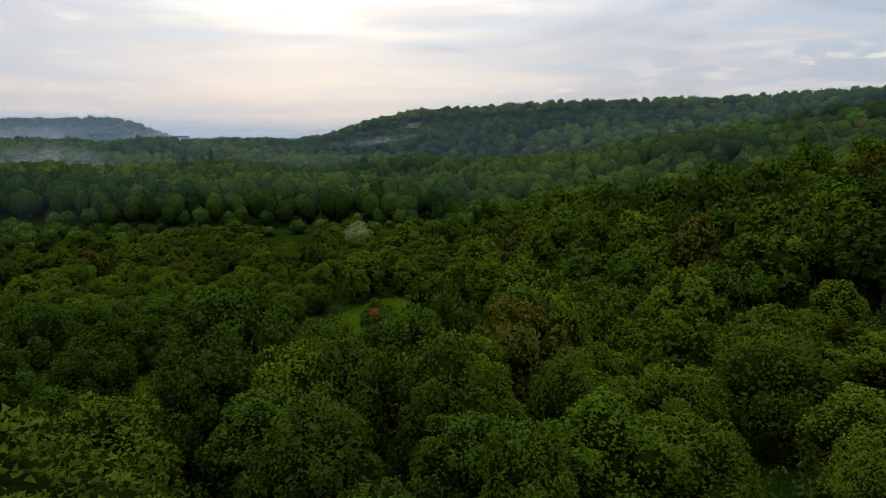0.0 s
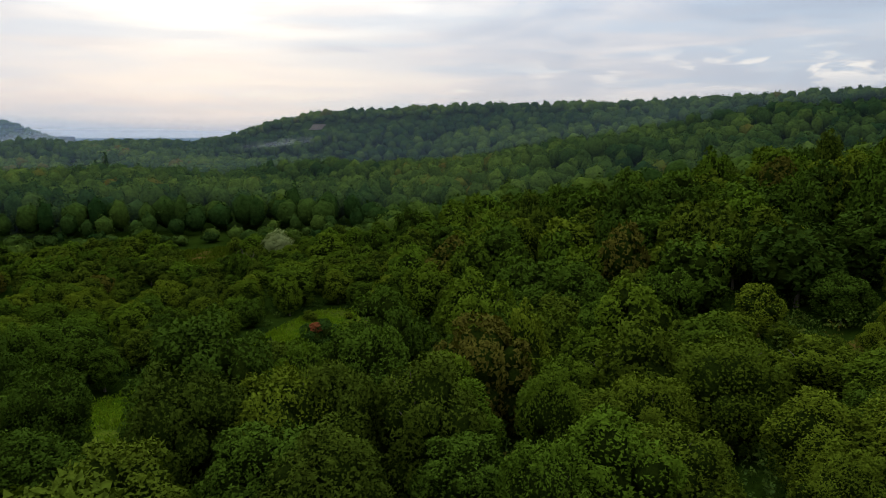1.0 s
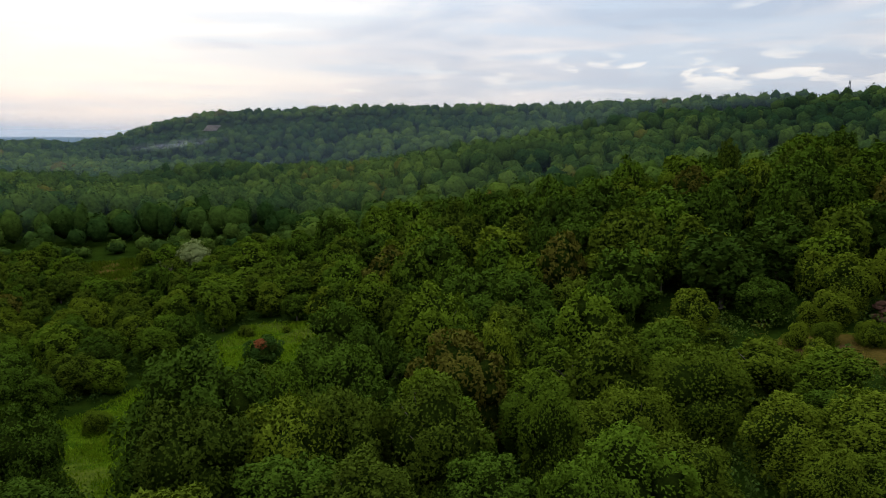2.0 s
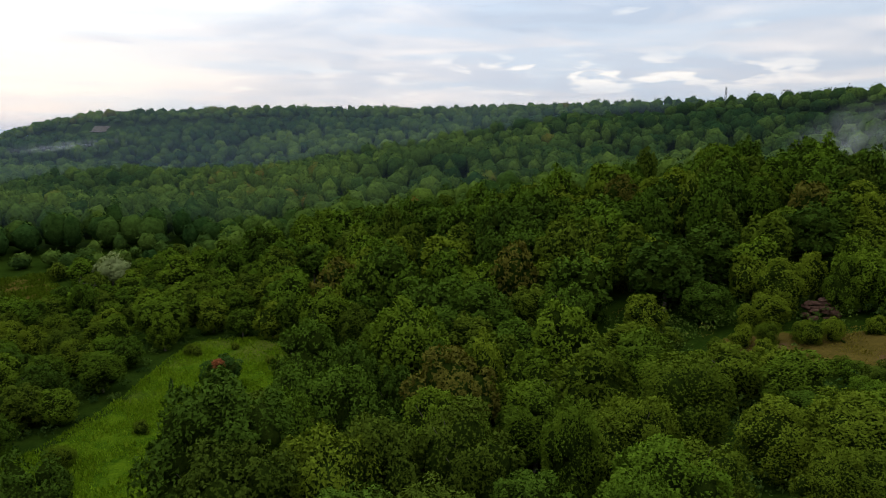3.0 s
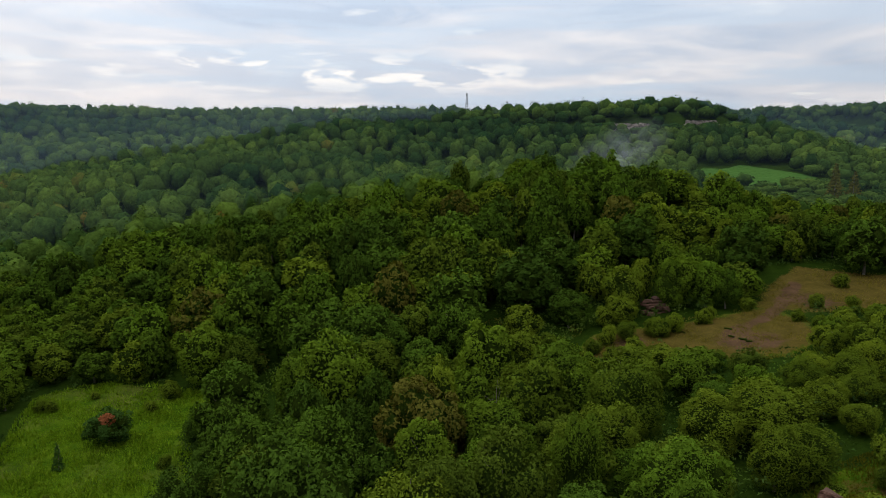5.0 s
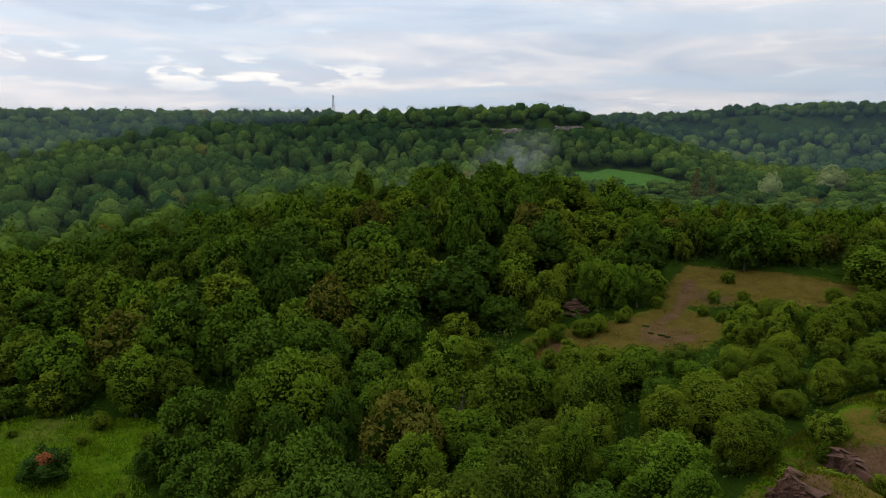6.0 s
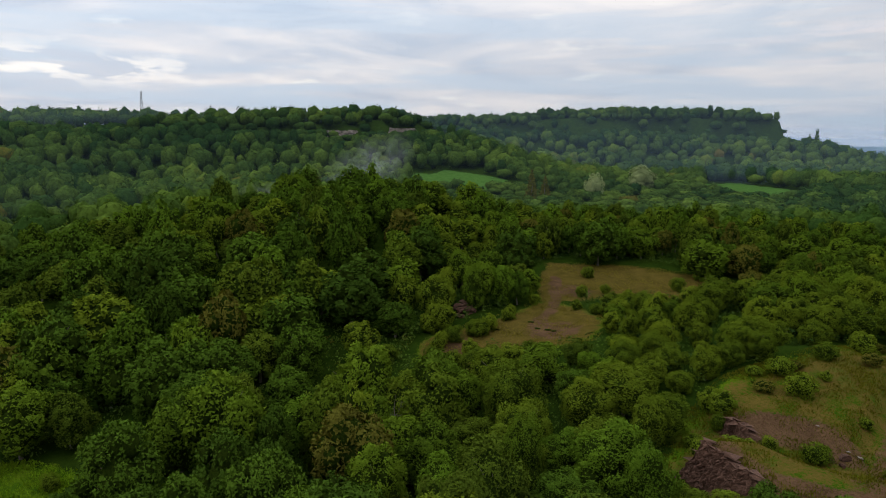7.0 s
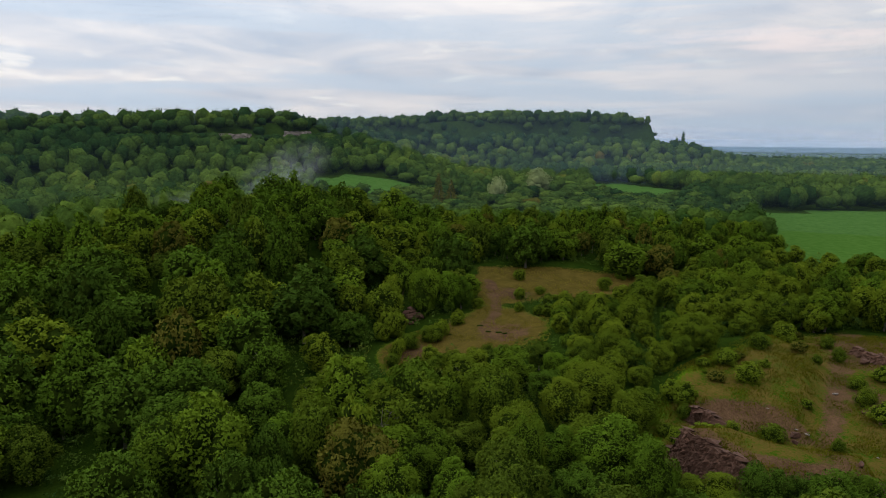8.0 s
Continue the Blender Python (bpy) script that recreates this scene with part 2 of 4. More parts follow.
def height(x, y):
    x, y = np.asarray(x, float), np.asarray(y, float)
    h = 2 + 11 * (1 - smooth(10, 95, y)) * (1 - smooth(40, 110, x)) + 18 * smooth(0, 150, x) + 3 * smooth(150, 350, x)
    h = h + 7 * bell(x, y, 70, 135, 55, 60) + 5 * bell(x, y, 138, 126, 48, 45) + 5 * smooth(205, 300, y)
    h = h + 3.7 * smooth(-1.6, 1.8, ring_distance(MOUND, x, y)) + 1.7 * smooth(-1.8, 1.4, ring_distance(TERRACE, x, y)) - 1.2 * bell(x, y, 23, 12, 6, 8)
    rolling = np.sin(x * 0.019 + 1.4 * np.sin(y * 0.011)) * np.sin(y * 0.023 + 1.1 * np.sin(x * 0.009)) + 0.5 * np.sin(x * 0.043 + y * 0.031)
    h = h + 4.0 * rolling * smooth(230, 330, np.hypot(x + 30, y - 22)) * (1 - smooth(700, 1000, np.hypot(x, y))) * (1 - smooth(90, 150, x) * (1 - smooth(170, 260, y)))
    h = h + 5 * bell(x, y, 298, 134, 48, 40)
    s = brow_distance(x, y)
    cliff = 0.28 + 0.22 * smooth(540, 620, x)
    k = (1 - cliff) * smooth(-175, -6, s) ** 2.2 + cliff * smooth(-8, 0, s)
    top = 56.5 + 5.5 * bell(x, y, 390, 205, 75, 75) + 15 * smooth(450, 620, x) * (1 - smooth(100, 300, y)) - 31 * smooth(-15, -175, x)
    top = top + 4.0 * bell(x, y, 125, 660, 95, 130) + 4.0 * bell(x, y, 500, 215, 80, 70)
    h = h + (14 + 3 * np.sin(x * 0.021) + 2 * np.sin(x * 0.047 + 1)) * smooth(430, 700, y) * smooth(-70, -210, x) * (1 - smooth(1000, 1200, y))
    h = h + (top - h) * k
    s = ring_distance(FAR_BROW, x, y)
    h = h + (68 - h) * smooth(-230, 10, s) ** 1.6
    h = h + np.maximum(44 - h, 0) * smooth(2400, 4700, np.hypot(x, y))
    return h

MEADOW = [(-42, 88), (-36, 68), (-25, 66), (-20, 79), (-11, 83), (-6, 97), (-2, 106), (7, 104), (8, 112), (-1, 131), (-10, 135), (-15, 128), (-23, 111), (-31, 99)]
VALLEY_GRASS = [(-56, 218), (-43, 224), (-34, 184), (-40, 168)]
WEST_GRASS = [(-122, 176), (-102, 194), (-90, 188), (-112, 166)]
CLEARING = [(47, 71), (53, 75), (58, 75), (66, 67), (76, 60), (84, 57), (79, 49), (70, 43), (60, 44), (54, 51), (54, 62)]
UPPER = [(82, 58), (98, 61), (112, 61), (117, 40), (111, 19), (98, 16), (88, 25), (90, 44), (84, 50)]
QUARRY = [(3, 8), (2.5, 24), (6, 31), (15, 32), (27, 30), (36, 25), (46, 14), (58, 2), (62, -12), (52, -24), (30, -18), (10, 0)]
PATH = [(9, 13.5), (17.7, 10.4), (25.2, 7.2), (36.5, 2.4), (47.6, -2.7), (61, -11)]
CREST = [(15.5, 27), (11.5, 25), (8, 22.5), (5.5, 17), (6, 11)]
HOLLOW = [(26, 23.5), (26.6, 19), (26.2, 15.5), (24.2, 12.5)]
FIELDS = [
    [(262, 152), (300, 166), (322, 132), (300, 106), (276, 112)],
    [(300, -16), (345, 12), (430, 10), (440, -12), (345, -50)],
    [(136, -22), (186, -32), (250, -50), (276, -110), (200, -160), (108, -74)],
]
TRACK = [(66, 56), (76, 54.5), (87, 55), (101, 57.5)]


def line_distance(line, x, y):
    best = np.full(np.shape(x), 1e9)
    for (ax, ay), (bx, by) in zip(line, line[1:]):
        ux, uy = bx - ax, by - ay
        k = np.clip(((x - ax) * ux + (y - ay) * uy) / (ux * ux + uy * uy), 0, 1)
        best = np.minimum(best, np.hypot(x - ax - k * ux, y - ay - k * uy))
    return best


def covers(x, y):
    """How much of each ground cover lies at a place."""
    inside = lambda ring, soft: smooth(-soft, soft, ring_distance(ring, x, y))
    meadow = np.maximum.reduce([inside(MEADOW, 2.5), inside(VALLEY_GRASS, 4), inside(WEST_GRASS, 4), inside(QUARRY, 3), inside(CLEARING, 2)])
    dry = np.maximum.reduce([inside(UPPER, 3), 0.75 * inside(VALLEY_GRASS, 4), 0.8 * inside(CLEARING, 3), 0.56 * inside(QUARRY, 3)])
    dirt = np.maximum.reduce([smooth(1.9, 0.5, line_distance(TRACK, x, y)), 0.85 * smooth(3.2, 0.8, line_distance(CREST, x, y)), 0.95 * smooth(3.4, 1.6, line_distance(HOLLOW, x, y)), 0.85 * bell(x, y, 50, -9, 14, 10), 0.75 * bell(x, y, 32, -1, 9, 4), 0.62 * smooth(3.0, 0.8, line_distance(PATH, x, y)),
                              0.7 * bell(x, y, 55, 68, 5, 4), 0.95 * bell(x, y, 64, 52, 6, 6), 0.8 * bell(x, y, 92, 52, 6, 7)])
    field = np.maximum.reduce([inside(ring, 1.5) for ring in FIELDS])
    return meadow, dry, dirt, field


def open_ground(x, y):
    """Metres from the nearest wood's edge: positive in the open."""
    return np.maximum.reduce([ring_distance(ring, x, y) for ring in [MEADOW, VALLEY_GRASS, WEST_GRASS, CLEARING, UPPER, QUARRY] + FIELDS])


def mesh_from(name, verts, faces, materials, smooth_shade=False, slots=None):
    """A mesh from arrays of places and of equal-sided faces."""
    mesh = bpy.data.meshes.new(name)
    verts, faces = np.asarray(verts, np.float32), np.asarray(faces, np.int32)
    sides = faces.shape[1]
    mesh.vertices.add(len(verts))
    mesh.vertices.foreach_set("co", verts.ravel())
    mesh.loops.add(faces.size)
    mesh.loops.foreach_set("vertex_index", faces.ravel())
    mesh.polygons.add(len(faces))
    mesh.polygons.foreach_set("loop_start", np.arange(0, faces.size, sides, dtype=np.int32))
    mesh.polygons.foreach_set("loop_total", np.full(len(faces), sides, np.int32))
    mesh.polygons.foreach_set("use_smooth", np.broadcast_to(np.asarray(smooth_shade, bool), len(faces)).copy())
    for mat in materials:
        mesh.materials.append(mat)
    if slots is not None:
        mesh.polygons.foreach_set("material_index", np.asarray(slots, np.int32))
    mesh.update(calc_edges=True)
    return mesh


def graded(low, high, step, far):
    """Coordinates that lie close within low..high and ever wider out to far."""
    inner = list(np.arange(low, high, step))
    out, gap, at = [], step, high
    while at < far:
        out.append(at)
        gap *= 1.11
        at += min(gap, 16 if at < 800 else 40 if at < 1700 else 250)
    back, gap, at = [], step, low - step
    while at > -far:
        back.append(at)
        gap *= 1.11
        at -= min(gap, 24 if at > -800 else 40 if at > -1500 else 250)
    return np.array(sorted(back) + inner + out)


def build_ground():
    gx, gy = graded(-40, 118, 1.25, 4800), graded(-25, 135, 1.25, 4800)
    x, y = [a.ravel() for a in np.meshgrid(gx, gy)]
    z = height(x, y)
    z = z + np.array([noise.noise((a * 0.16, b * 0.16, 3.0)) * 0.35 + noise.noise((a * 0.6, b * 0.6, 8.0)) * 0.14 for a, b in zip(x, y)])
    nx, ny = len(gx), len(gy)
    i, j = [a.ravel() for a in np.meshgrid(np.arange(nx - 1), np.arange(ny - 1))]
    a = j * nx + i
    mesh = mesh_from("ground", np.stack([x, y, z], 1), np.stack([a, a + 1, a + nx + 1, a + nx], 1), [GROUND], True)
    for name, values in zip(("meadow", "dry", "dirt", "field"), covers(x, y)):
        mesh.attributes.new(name, "FLOAT", "POINT").data.foreach_set("value", values.astype(np.float32))
    tagged(new("ground", mesh), "rolling valley ground of forest floor, grass and red shale", "ground", kind="structure")


build_ground()

# ---- trees ----


def part(name, mesh, parent, label=""):
    ob = new(name, mesh)
    ob.parent = parent
    return tagged(ob, label)


def unit(v):
    return v / np.linalg.norm(v, axis=-1, keepdims=True)


def leaf_sprays(rng, centre, out, size, stand=0.28, loose=0.38):
    """Small pointed sprays of leaves, one at each centre. stand: how far they point out of the crown; loose: how unevenly they face."""
    k = len(centre)
    along = unit(out * stand + (0, 0, -0.12) + rng.normal(0, 0.55, (k, 3)))
    face = out + (0, 0, 0.22) + rng.normal(0, loose, (k, 3))
    face = unit(face - along * np.sum(face * along, axis=1, keepdims=True))
    across = np.cross(face, along)
    s = (size * rng.uniform(0.55, 1.45, k))[:, None]
    skew = rng.uniform(-0.25, 0.25, (k, 1))
    verts = np.stack([centre + along * s * 0.72, centre - along * s * 0.30 + across * s * (0.40 + skew), centre - along * s * 0.30 - across * s * (0.40 - skew)], 1).reshape(-1, 3)
    return verts, np.arange(3 * k).reshape(-1, 3)


BALL = bmesh.new()
bmesh.ops.create_icosphere(BALL, subdivisions=2, radius=1.0)
BALL_POINTS = np.array([v.co[:] for v in BALL.verts])
BALL_FACES = np.array([[v.index for v in f.verts] for f in BALL.faces])
BALL.free()
SMALL = bmesh.new()
bmesh.ops.create_icosphere(SMALL, subdivisions=1, radius=1.0)
SMALL_POINTS = np.array([v.co[:] for v in SMALL.verts])
SMALL_FACES = np.array([[v.index for v in f.verts] for f in SMALL.faces])
SMALL.free()


def crown_points(rng, count, boughs, ragged, knob, low=-0.5, knobs=9):
    """A crown within the unit ball: rounded boughs, on each of them smaller knobs of foliage, and the sprays over those.
    Gives the sprays' places and outward ways, the boughs' middles and radii, and how far the crown reaches each way."""
    turn = np.arange(boughs) * 2.39996 + rng.uniform(0, 6.28)
    z = np.linspace(0.97, low, boughs) + rng.normal(0, 0.07, boughs)
    flat = np.sqrt(np.clip(1 - z * z, 0.03, 1))
    way = unit(np.stack([flat * np.cos(turn), flat * np.sin(turn), z], 1) + rng.normal(0, 0.12, (boughs, 3)))
    radius = (1.72 / math.sqrt(boughs)) * rng.uniform(0.62, 1.16, boughs)
    middle = way * ((1 - radius) * rng.uniform(1 - 0.30 * ragged, 1 + 0.15 * ragged, boughs))[:, None]
    of = np.repeat(np.arange(boughs), knobs)
    own = unit(way[of] * 0.75 + rng.normal(0, 0.62, (len(of), 3)) + (0, 0, 0.22))
    size = radius[of] * knob * rng.uniform(0.7, 1.35, len(of))
    centre = middle[of] + own * (radius[of] - 0.28 * size)[:, None]
    pick = rng.choice(len(of), count * 3, p=size ** 2 / np.sum(size ** 2))
    w = unit(rng.normal(0, 0.62, (count * 3, 3)) + own[pick] * 0.62 + (0, 0, 0.20))
    p = centre[pick] + w * (size[pick] * rng.uniform(0.82, 1.10, count * 3))[:, None]
    plain = rng.random(count * 3) < 0.42  # leaves between the knobs, all round each bough
    w[plain] = unit(rng.normal(0, 1, (count * 3, 3)) + 0.35 * way[of[pick]])[plain]
    p[plain] = (middle[of[pick]] + w * (radius[of[pick]] * rng.uniform(0.90, 1.03, count * 3))[:, None])[plain]
    deep = np.min([np.linalg.norm(p - c, axis=1) / r for c, r in zip(middle, radius)], axis=0)
    order = np.concatenate([np.flatnonzero(deep >= 0.89), np.flatnonzero(deep < 0.89)])[:count]
    out = unit(w[order] + 0.45 * way[of[pick[order]]])

    def reach_of(v):
        along = v @ middle.T
        inside = along ** 2 - np.sum(middle ** 2, axis=1) + radius ** 2
        return np.maximum(np.max(np.where(inside > 0, along + np.sqrt(np.maximum(inside, 0)), 0), axis=-1), 0.45)

    return p[order], out, middle, radius, reach_of


def limb_mesh(name, rng, height_, girth, limbs, reach, mat, twigs=0):
    """A tapered trunk with limbs, and on bare trees twigs, as one skin of six-sided tubes."""
    verts, faces = [], []

    def tube(points, radii):
        first = len(verts)
        for i, (p, r) in enumerate(zip(points, radii)):
            d = (points[min(i + 1, len(points) - 1)] - points[max(i - 1, 0)]).normalized()
            side = d.orthogonal().normalized()
            up = d.cross(side)
            for k in range(6):
                a = k * math.pi / 3
                verts.append(p + (side * math.cos(a) + up * math.sin(a)) * r)
        for i in range(len(points) - 1):
            for k in range(6):
                a, b = first + i * 6 + k, first + i * 6 + (k + 1) % 6
                faces.append((a, b, b + 6, a + 6))

    lean = Vector((rng.normal(0, 0.05), rng.normal(0, 0.05), 1))
    spine = [lean * (height_ * t) + Vector((rng.normal(0, 0.04), rng.normal(0, 0.04), 0)) * height_ * t for t in (0, 0.04, 0.2, 0.4, 0.6, 0.78)]
    spine[0].z -= 0.8
    tube(spine, [girth * k for k in (1.5, 1.1, 0.9, 0.7, 0.42, 0.12)])
    for i in range(limbs):
        t = rng.uniform(0.25, 0.72)
        a = i * 2.4 + rng.uniform(-0.4, 0.4)
        start = lean * (height_ * t)
        tip = start + Vector((math.cos(a) * reach, math.sin(a) * reach, height_ * rng.uniform(0.12, 0.3))) * (1.1 - 0.6 * t)
        bend = (start + tip) / 2 - Vector((0, 0, height_ * 0.04))
        tube([start, bend, tip], [girth * 0.42, girth * 0.26, girth * 0.07])
        for k in range(twigs):
            s = bend.lerp(tip, rng.uniform(0, 1))
            e = s + Vector(rng.normal(0, 1, 3)).normalized() * reach * 0.38 + Vector((0, 0, reach * 0.12))
            tube([s, (s + e) / 2 + Vector((0, 0, 0.05)), e], [girth * 0.14, girth * 0.09, girth * 0.03])
    return mesh_from(name, [tuple(v) for v in verts], faces, [mat], True)


# kind: leaf, half width, height, boughs, raggedness, size of a clump, foot of the crown, label, category
KINDS = {
    "maple_tree": (LEAF_MAPLE, 4.6, 12.5, 24, 0.7, 0.42, 0.03, "round dark green maple in full leaf", "tree"),
    "ash_tree": (LEAF_ASH, 4.0, 12.0, 17, 1.1, 0.46, 0.02, "mid-green ash with a loose, lumpy leafy crown", "tree"),
    "box_elder_tree": (LEAF_ELDER, 3.6, 10.5, 13, 1.3, 0.48, 0.0, "yellow-green box elder with bushy upright boughs", "tree"),
    "oak_tree": (LEAF_OAK, 4.4, 12.5, 20, 1.0, 0.44, 0.02, "olive-green oak with a broad heavy crown", "tree"),
    "cherry_tree": (LEAF_CHERRY, 3.8, 11.5, 15, 1.2, 0.46, 0.0, "fresh green wild cherry with a tall crown", "tree"),
    "hawthorn_tree": (LEAF_BROWN, 4.0, 10.0, 22, 1.1, 0.40, 0.03, "browning hawthorn with a fine twiggy crown", "tree"),
    "willow_tree": (LEAF_SILVER, 4.2, 8.0, 12, 1.1, 0.44, 0.0, "pale silver-leaved willow at the grass edge", "tree"),
    "cedar_tree": (LEAF_CONIFER, 3.1, 5.0, 10, 1.0, 0.44, 0.0, "bushy dark cedar with a rust-red top in the meadow", "tree"),
    "shrub": (LEAF_ELDER, 2.2, 3.4, 10, 1.3, 0.46, -0.1, "low green leafy shrub in the grass", "shrub"),
}
prototypes = {}


def prototype(kind, detail, variant, skirt=False):
    """The two meshes of a tree kind: trunk and crown. detail: sprays in the crown."""
    key = (kind, detail, variant, skirt)
    if key not in prototypes:
        leaf, half, tall, boughs, ragged, clump, foot, *_ = KINDS[kind]
        rng = np.random.default_rng(sum(map(ord, kind)) * 31 + variant * 7 + detail)
        p, out, middle, radius, _ = crown_points(rng, detail, boughs, ragged, clump, -0.85 if skirt else -0.55, 10 if detail > 3000 else 7)
        rise = tall * (1 - foot) / 2
        span, base = np.array((half, half, rise)) * 1.02, np.array((0, 0, tall * foot + rise))
        way = unit(out / span)
        v, f = leaf_sprays(rng, p * span + base, way, math.sqrt(4 * math.pi * half * rise / detail * 1.9))
        # balls inside the crown, whose dark colour stands in for shade between boughs
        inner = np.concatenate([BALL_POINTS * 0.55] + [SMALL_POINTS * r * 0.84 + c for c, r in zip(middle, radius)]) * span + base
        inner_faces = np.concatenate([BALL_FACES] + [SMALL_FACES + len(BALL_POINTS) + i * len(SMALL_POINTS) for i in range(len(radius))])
        body = mesh_from("crown", np.concatenate([v, inner]), np.concatenate([f, inner_faces + len(v)]), [leaf, leaf if kind == "willow_tree" else SHADE_AND_LOG], True, np.arange(len(f) + len(inner_faces)) >= detail)
        # shading normals bent outward, so each bough shades as one rounded body
        flat = np.empty(len(body.vertices) * 3, np.float32)
        body.vertices.foreach_get("normal", flat)
        flat = flat.reshape(-1, 3)
        flat[:len(v)] = unit(flat[:len(v)] * 0.5 + np.repeat(way, 3, axis=0) * 0.9)
        body.normals_split_custom_set_from_vertices(flat)
        prototypes[key] = (limb_mesh("trunk", rng, tall, 0.018 * tall + 0.03, 6 if detail > 3000 else 3, half * 0.7, BARK), body)
    return prototypes[key]


def plant(kind, x, y, width, tall, detail, variant, turn, group, label="", skirt=True):
    _, half, height_, *_, text, category = KINDS[kind]
    trunk, crown = prototype(kind, detail, variant, skirt)
    tree = new(kind)
    tree.empty_display_size = 0.5
    part("trunk", trunk, tree)
    part("crown", crown, tree)
    tree.matrix_world = pose(x, y, float(height(x, y)) - 0.1, 0, 0, turn) @ Matrix.Diagonal((width / 2 / half, width / 2 / half, tall / height_, 1))
    return tagged(tree, label or text, category, group)


NEAR = (-30.0, 22.0)
planted = []
FLIGHT = [(r[1], r[2]) for r in ROWS]


def spray_count(x, y):
    """Nearer trees have more and smaller sprays of leaves."""
    far = float(line_distance(FLIGHT, np.array(x), np.array(y)))
    return 9000 if far < 62 else 4500 if far < 105 else 1800


def hero(kind, rows, label=""):
    rng = np.random.default_rng(len(planted) + 5)
    for x, y, top, width in rows:
        width = min(width, 1.1 * (top - float(height(x, y))))
        plant(kind, x, y, width, top - float(height(x, y)), spray_count(x, y), len(planted) % 5, rng.uniform(0, 360), KINDS_GROUP[kind], label)
        planted.append((x, y, width, top))


KINDS_GROUP = {"maple_tree": "maples of the wood", "ash_tree": "ashes of the wood", "box_elder_tree": "box elders of the wood",
               "oak_tree": "oaks of the wood", "cherry_tree": "wild cherries of the wood", "hawthorn_tree": "browning hawthorns", "willow_tree": "", "shrub": "shrubs in the open"}
hero("maple_tree", [(44.7, 95.4, 21.6, 10.5), (58, 90, 24.2, 12.5), (58, 81, 18.5, 9), (70, 92, 25.5, 11), (22.8, 126, 20.5, 11), (12, 193, 17, 9),
                    (38, 90, 18.5, 8), (22, 105, 17.8, 9.5), (-17.2, 55, 22.2, 11), (86, 86, 29, 11), (95, 66, 28.4, 10), (115, 49, 29.4, 10)])
hero("ash_tree", [(11, 86, 18.4, 10), (26.2, 73, 19.6, 9), 
                  (13, 58.5, 15.8, 7.5), (3, 61.8, 16.5, 7), (38.8, 49.5, 18.6, 7.5), (54, 40.5, 17.0, 7), (72.4, 15.3, 24, 9.5), (62, 21.6, 20.2, 7.5), (9.6, 92, 15.5, 8), (-53.5, 100, 10.6, 10)])
hero("oak_tree", [(-0.5, 48, 20, 8), (-6.5, 50, 20, 7.5), (-17, 48.5, 20, 8), (-7.7, 38.3, 19.2, 7.5), (-18, 34.4, 20.2, 8)])
hero("ash_tree", [(8, 117.5, 14.2, 9), (-16.3, 140, 11.2, 10), (-26.6, 116, 8.6, 8), (-32, 105, 7, 8.5), (-10, 177, 12, 10), (-3, 134.5, 8.6, 6.5), (111, 24, 26.4, 10), (30, 63.5, 18.8, 8)])
hero("box_elder_tree", [(16.7, 47.7, 18.8, 6.5), (30, 37.3, 19.8, 9), (26.4, 42, 18, 6.5), (16.4, 74.2, 17.6, 8), (21.4, 60.8, 18.5, 8.5), (25.7, 51.6, 20.4, 8.5), (37, 57, 18, 7.5), (44, 56, 16.4, 6), (41.4, 78.5, 15, 7),
                        (12, 68, 18.2, 6), (36.3, 128, 21.4, 11), (50.6, 27, 18.4, 7.5), (42.4, 31.6, 19.4, 6), (46.5, 34.0, 19.8, 5.5), (38.6, 34.5, 18.6, 5.5), (48.5, 38.5, 18.8, 5.5), (36.4, 30.4, 17.6, 4.6), (43.5, 38.2, 18.8, 5.5), (53.6, 16.6, 21.4, 8.5), (56, 10.5, 21.6, 7.5), (-10.5, 49.5, 20.2, 8)])
hero("hawthorn_tree", [(7.7, 66.2, 18.4, 9.5), (38, 105, 21.8, 8.5)])
hero("willow_tree", [(-25, 201, 10, 10)])
hero("shrub", [(60.4, 65, 16, 4), (-31, 90.6, 5.2, 5.5), (-12, 127, 4.6, 4)])


def scatter(rng, x0, x1, y0, y1, gap):
    """Places on a jittered lattice."""
    gx, gy = np.meshgrid(np.arange(x0, x1, gap), np.arange(y0, y1, gap))
    gx = gx + (np.arange(gx.shape[0]) % 2)[:, None] * gap / 2
    return (gx + rng.uniform(-0.46, 0.46, gx.shape) * gap).ravel(), (gy + rng.uniform(-0.46, 0.46, gy.shape) * gap).ravel()


def bearing(x, y):
    """Degrees to the right of +y, seen from the middle of the flight."""
    return np.degrees(np.arctan2(x - NEAR[0], y - NEAR[1]))


def clear_of_path(x, y):
    return line_distance(FLIGHT, x, y)


def scrub(x, y):
    """Where low scrub covers the valley floor."""
    return smooth(20, -10, x) * smooth(84, 108, y) * smooth(247, 236, y)


